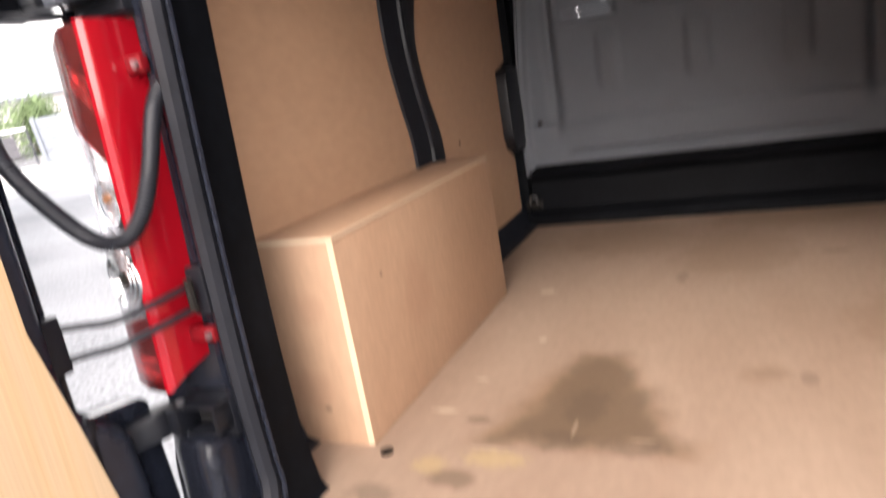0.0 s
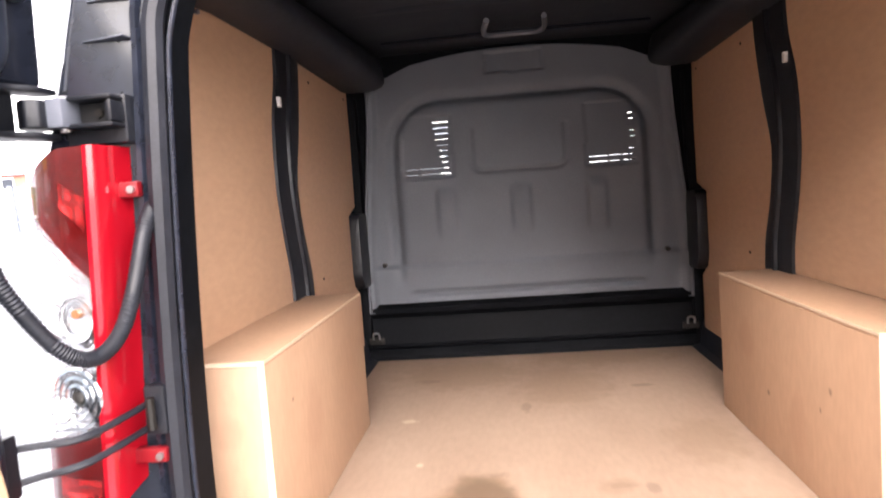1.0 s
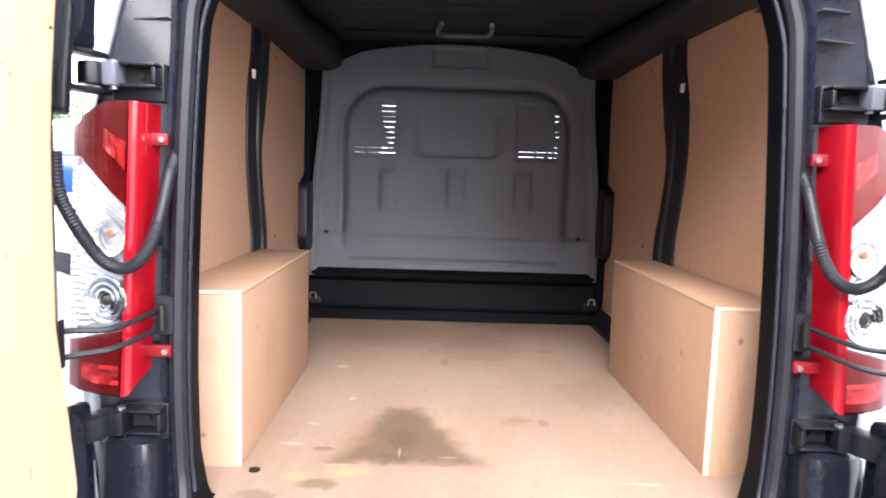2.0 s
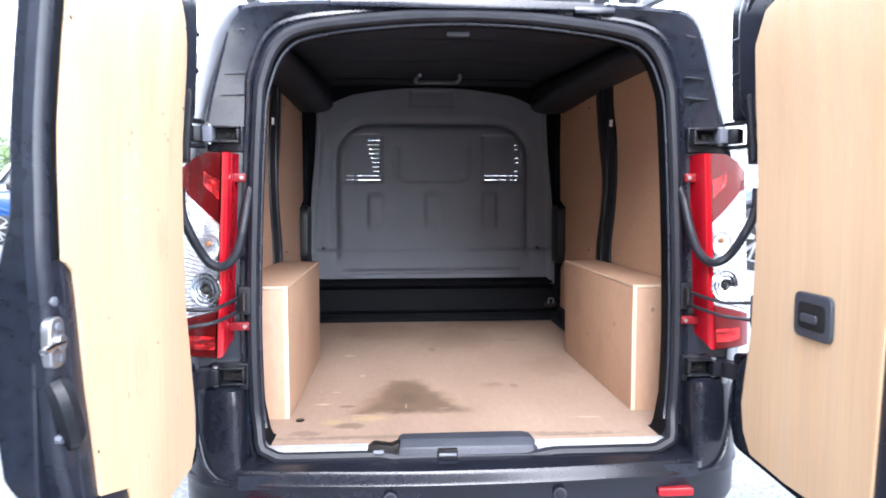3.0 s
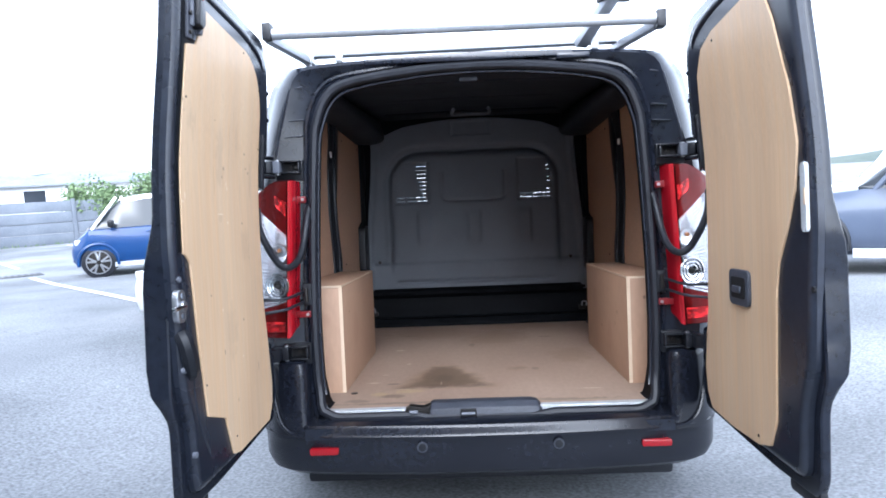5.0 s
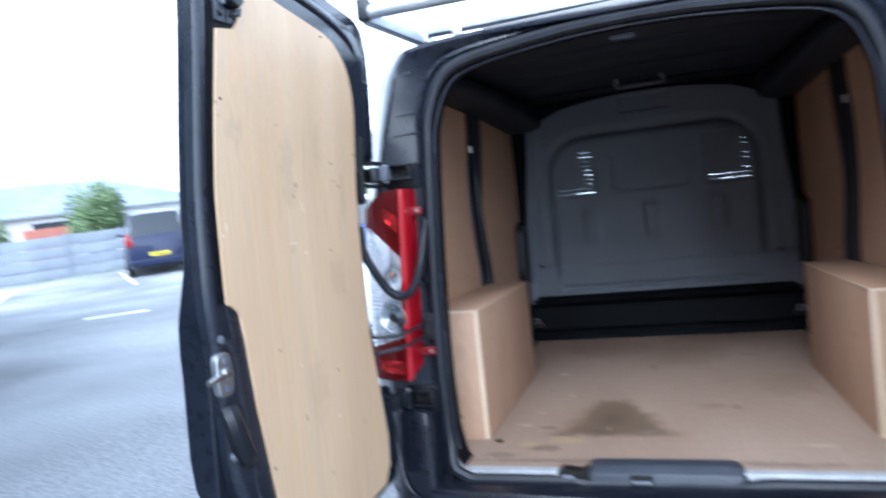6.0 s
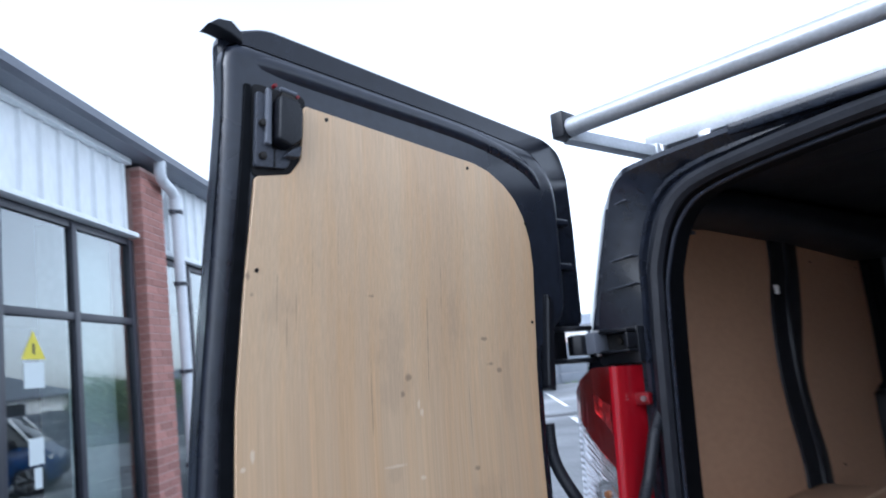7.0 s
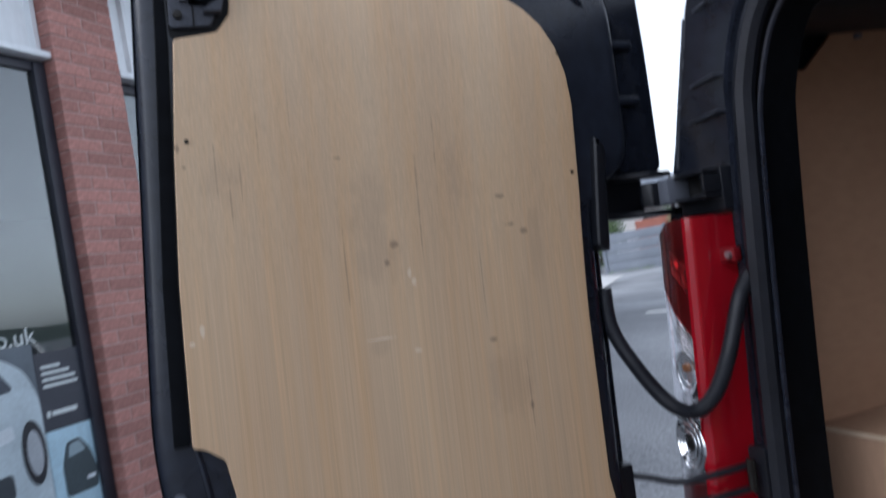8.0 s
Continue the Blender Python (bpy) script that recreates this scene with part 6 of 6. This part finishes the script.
# ---- parked cars ----
def parked_car(name, label, paint, x, y, nose, length, width, height, kind_of="hatch", wheel_r=0.31, roof_paint=None):
    """A parked car: lofted body and glasshouse, wheels, lamps, mirrors, plate. nose: the way it points, in degrees."""
    car = thing(name, label, "car", Matrix.Translation((x, y, ground_z(x, y))) @ pose(0, 0, 0, 0, 0, nose))
    L, W, H = length, width, height
    belt = 0.60 * H
    if kind_of == "small":
        bonnet, cowl, rear_glass, tail = 0.045, 0.13, 0.96, 0.99
    elif kind_of == "mpv":
        bonnet, cowl, rear_glass, tail = 0.12, 0.24, 0.95, 0.985
    else:
        bonnet, cowl, rear_glass, tail = 0.10, 0.30, 0.90, 0.985
    rake = 1.7 if kind_of == "small" else 1.0
    # stations from the nose (0) to the tail (1): place, half width, sill height, shoulder height
    stations = [(0.0, 0.60, 0.34, 0.36 * H), (0.02, 0.80, 0.26, 0.44 * H), (0.07, 0.93, 0.22, 0.50 * H), (bonnet + 0.06, 0.98, 0.20, 0.545 * H), (cowl, 1.0, 0.20, belt), (0.45, 1.0, 0.20, belt * 1.01),
                (0.7, 1.0, 0.20, belt * 1.02), (0.9, 0.985, 0.22, belt * 1.03), (tail, 0.93, 0.28, belt * 1.02), (1.0, 0.82, 0.34, belt * 0.9)]
    rows = []
    for f, w, z0, z1 in stations:
        yy, hw = L / 2 - f * L, w * W / 2
        prof = [(0, z0), (hw * 0.80, z0), (hw * 0.96, z0 + 0.08), (hw, z0 + (z1 - z0) * 0.45), (hw * 0.985, z0 + (z1 - z0) * 0.75), (hw * 0.93, z1 - 0.02), (hw * 0.84, z1 + 0.012), (0, z1 + 0.035)]
        rows.append([(p.x, yy, p.y) for p in resample([Vector(q) for q in prof] + [Vector((-a, b)) for a, b in prof[-2:0:-1]], 40)])
    body = part("body", loft(rows, caps=(True, True)), paint, car)
    top = []
    for f, w, z in ((cowl - 0.01, 0.80, belt + 0.02), (cowl + 0.05 * rake, 0.80, belt + (H - belt) * 0.42), (cowl + 0.13 * rake, 0.76, H - 0.07), (cowl + 0.22 * rake, 0.73, H - 0.01), (0.62, 0.73, H), (0.82, 0.72, H - 0.03), (rear_glass - 0.05, 0.72, H - 0.09), (rear_glass, 0.76, belt + (H - belt) * 0.45), (tail - 0.01, 0.80, belt + 0.01)):
        yy, hw = L / 2 - f * L, w * W / 2
        side = W * 0.44
        top.append([(side, yy, belt - 0.03), (side * 0.99, yy, min(belt + 0.03, z)), (hw * 1.0, yy, max(z - 0.09, belt + 0.02)), (hw * 0.93, yy, z - 0.025), (hw * 0.6, yy, z), (-hw * 0.6, yy, z), (-hw * 0.93, yy, z - 0.025), (-hw, yy, max(z - 0.09, belt + 0.02)), (-side * 0.99, yy, min(belt + 0.03, z)), (-side, yy, belt - 0.03)])
    house = loft(top, closed=False)
    paint_top = roof_paint or paint
    roof = cut_glass(house, lambda c: c.z > H - 0.125)
    part("roof", roof, paint_top, car)
    glass_ob = part("glasshouse", house, M_CARGLASS, car, "dark car windows")
    for f in (cowl + 0.02, 0.58, rear_glass - 0.06):
        for sg in (-1, 1):
            a = Vector((sg * W * 0.437, L / 2 - f * L, belt - 0.02))
            c = Vector((sg * W * 0.36, L / 2 - (f + (0.10 * rake if f < 0.5 else (0.01 if f < 0.7 else -0.03))) * L, H - 0.05))
            part("pillar", tube([a, a.lerp(c, 0.5) + Vector((sg * 0.012, 0, 0)), c], 0.03, 8), paint_top, car)
    for f in (0.19 if kind_of != "small" else 0.18, 0.80 if kind_of != "small" else 0.86):
        for sg in (-1, 1):
            yy = L / 2 - f * L
            wh = part("wheel", rod((sg * (W / 2 - 0.22), yy, wheel_r), (sg * (W / 2 - 0.005), yy, wheel_r), wheel_r, n=36, bevel=0.03), M_RUBBER, car)
            part("rim", rod((sg * (W / 2 - 0.03), yy, wheel_r), (sg * (W / 2 + 0.003), yy, wheel_r), wheel_r * 0.70, n=28, bevel=0.006), M_SCREW, wh)
            spokes = None
            for k in range(5):
                a = 2 * math.pi * k / 5 + 0.3
                for off in (-0.22, 0.22):
                    p0 = (sg * (W / 2 + 0.006), yy + wheel_r * 0.14 * math.cos(a), wheel_r + wheel_r * 0.14 * math.sin(a))
                    p1 = (sg * (W / 2 + 0.002), yy + wheel_r * 0.68 * math.cos(a + off), wheel_r + wheel_r * 0.68 * math.sin(a + off))
                    spokes = rod(p0, p1, 0.022, 0.018, 6, spokes)
            part("spokes", spokes, M_STEEL, wh)
            part("rim_edge", tube([(sg * (W / 2 + 0.002), yy + wheel_r * 0.70 * math.cos(a), wheel_r + wheel_r * 0.70 * math.sin(a)) for a in [2 * math.pi * k / 24 for k in range(24)]], 0.011, 6, closed=True), M_STEEL, wh)
            part("arch", tube([(sg * (W / 2 - 0.012), yy + (wheel_r + 0.04) * math.cos(a), wheel_r + (wheel_r + 0.04) * math.sin(a)) for a in [math.pi * (k - 1) / 18 for k in range(21)]], 0.032, 8), paint if kind_of == "small" else M_PLASTIC, car)
    for sg in (-1, 1):
        part("sill", beam((sg * W * 0.478, L / 2 - 0.28 * L, 0.24), (sg * W * 0.478, L / 2 - 0.74 * L, 0.24), 0.06, 0.09), M_SILVER if kind_of != "mpv" else M_PLASTIC, car)
        mir = part("door_mirror", prism(arc_outline([(sg * (W * 0.47), belt + 0.02), (sg * (W * 0.47 + 0.2), belt + 0.03), (sg * (W * 0.47 + 0.2), belt + 0.15), (sg * (W * 0.47 + 0.02), belt + 0.15)], 0.03), L / 2 - (cowl + 0.06 + 0.13 * (rake - 1)) * L - 0.05, L / 2 - (cowl + 0.06 + 0.13 * (rake - 1)) * L + 0.05, "y", 0.02), M_PLASTIC if kind_of == "small" else paint, car)
        part("headlamp", prism(arc_outline([(sg * W * 0.26, 0.40 * H), (sg * W * 0.43, 0.41 * H), (sg * W * 0.44, 0.475 * H), (sg * W * 0.33, 0.46 * H)], 0.03), L / 2 - 0.095 * L, L / 2 - 0.035 * L, "y", 0.01), M_LAMP, car)
        part("tail_light", prism(arc_outline([(sg * W * 0.36, 0.48 * H), (sg * W * 0.475, 0.48 * H), (sg * W * 0.455, 0.66 * H), (sg * W * 0.39, 0.66 * H)], 0.03), -L / 2 - 0.015, -L / 2 + 0.06 * L, "y", 0.012), M_REDDARK, car)
        part("door_grip", beam((sg * W * 0.493, L / 2 - 0.50 * L, belt - 0.10), (sg * W * 0.493, L / 2 - 0.545 * L, belt - 0.10), 0.02, 0.025), paint, car)
    part("tail_bumper", prism(arc_outline([(-W * 0.42, 0.34), (W * 0.42, 0.34), (W * 0.44, 0.50), (-W * 0.44, 0.50)], 0.05), -L / 2 - 0.06, -L / 2 + 0.15, "y", 0.03), paint, car)
    part("plate", box(-0.26, 0.26, -L / 2 - 0.012, -L / 2 + 0.01, 0.58, 0.69, 0.004), plain("plate_yellow", (0.72, 0.60, 0.03), 0.5), car, "yellow rear number plate")
    part("plate_bar", box(-0.20, 0.20, -L / 2 - 0.015, -L / 2 - 0.013, 0.61, 0.66), M_SCREW, car)
    part("front_grille", prism(arc_outline([(-W * 0.22, 0.30), (W * 0.22, 0.30), (W * 0.25, 0.46), (-W * 0.25, 0.46)], 0.03), L / 2 - 0.06, L / 2 + 0.01, "y", 0.01), M_PLASTIC, car)
    return car


def paint(name, c):
    return surf(name, c, tuple(k * 1.15 for k in c), 0.25, coat=0.3, spec=0.35, scale=2, fine=60, fine_amt=0.03, bump=0.0)


M_CARGLASS = plain("car_glass", (0.025, 0.03, 0.035), 0.04, spec=0.5)
M_LAMP = plain("lamp_glass", (0.75, 0.78, 0.8), 0.06, coat=1.0)
P_BLUE, P_NAVY, P_WHITE, P_GREY = paint("blue_paint", (0.004, 0.034, 0.125)), paint("navy_paint", (0.006, 0.010, 0.035)), paint("white_paint", (0.75, 0.76, 0.77)), paint("grey_paint", (0.06, 0.075, 0.11))
SMART = 112.0
f, w = Vector((-7.0, 10.0)), Vector((math.cos(radians(SMART + 90)), math.sin(radians(SMART + 90))))
c = f - w * (2.62 * 0.5 - 0.18 * 2.62) + Vector((-w.y, w.x)) * -0.8
parked_car("city_car", "small two-seat city car in bright blue with a white roof", P_BLUE, c.x, c.y, SMART, 2.70, 1.65, 1.56, "small", 0.305, P_WHITE)
parked_car("people_carrier", "dark navy people carrier parked by the fence", P_NAVY, -15.6, 16.15, 43, 4.5, 1.90, 1.95, "mpv", 0.33)
parked_car("hatchback", "white hatchback parked beside the van", P_WHITE, -1.88, 5.54, 150, 4.0, 1.72, 1.48, "hatch", 0.31)
parked_car("saloon_car", "dark grey saloon car parked across the yard", P_GREY, 5.09, 4.70, 62, 4.6, 1.8, 1.46, "hatch", 0.33)
parked_car("delivery_car", "white tall car parked behind a grey one", P_WHITE, 8.2, 9.5, 70, 4.4, 1.8, 1.82, "mpv", 0.32)


# ---- brick piers of the showroom, brick by brick ----
def pier(s0, s1, top):
    """A brick pier, proud of the wall: a mortar core with bricks in stretcher bond."""
    pr = part("brick_pier", box(s0 + 0.006, s1 - 0.006, -0.059, 0.12, BASE - 0.1, top), M_MORTAR, show, "red brick pier between the glazed bays")
    w = s1 - s0
    whole = (w - 0.010) / 2
    half = (whole - 0.010) / 2
    made = {}
    n = int((top - BASE) / 0.075)
    for k in range(n):
        z = BASE + 0.075 * k
        pieces = [(s0, whole), (s0 + whole + 0.01, whole)] if k % 2 else [(s0, half), (s0 + half + 0.01, whole), (s0 + half + whole + 0.02, half)]
        for a, l in pieces:
            key = round(l, 3)
            if key not in made:
                made[key] = mesh_of(box(0, l, -0.063, 0.04, 0, 0.065, 0.0025, seg=1), "brick", M_BRICK)
            ob = new("brick", made[key])
            ob.parent, ob.location = pr, (a, rnd.uniform(-0.002, 0.001), z)
            ob.rotation_euler = (0, 0, rnd.uniform(-0.006, 0.006))


pier(5.19, 5.63, 3.60)
pier(2.0, 2.45, 3.65)
pier(-3.5, -3.02, 3.65)
# made-up white car: a bright backdrop for the bulkhead's louvre slots
parked_car("slot_brightener_car", "white people carrier added ahead to brighten the louvre slots", P_WHITE, 0.3, 9.6, 180, 4.4, 1.8, 1.9, "mpv", 0.32)
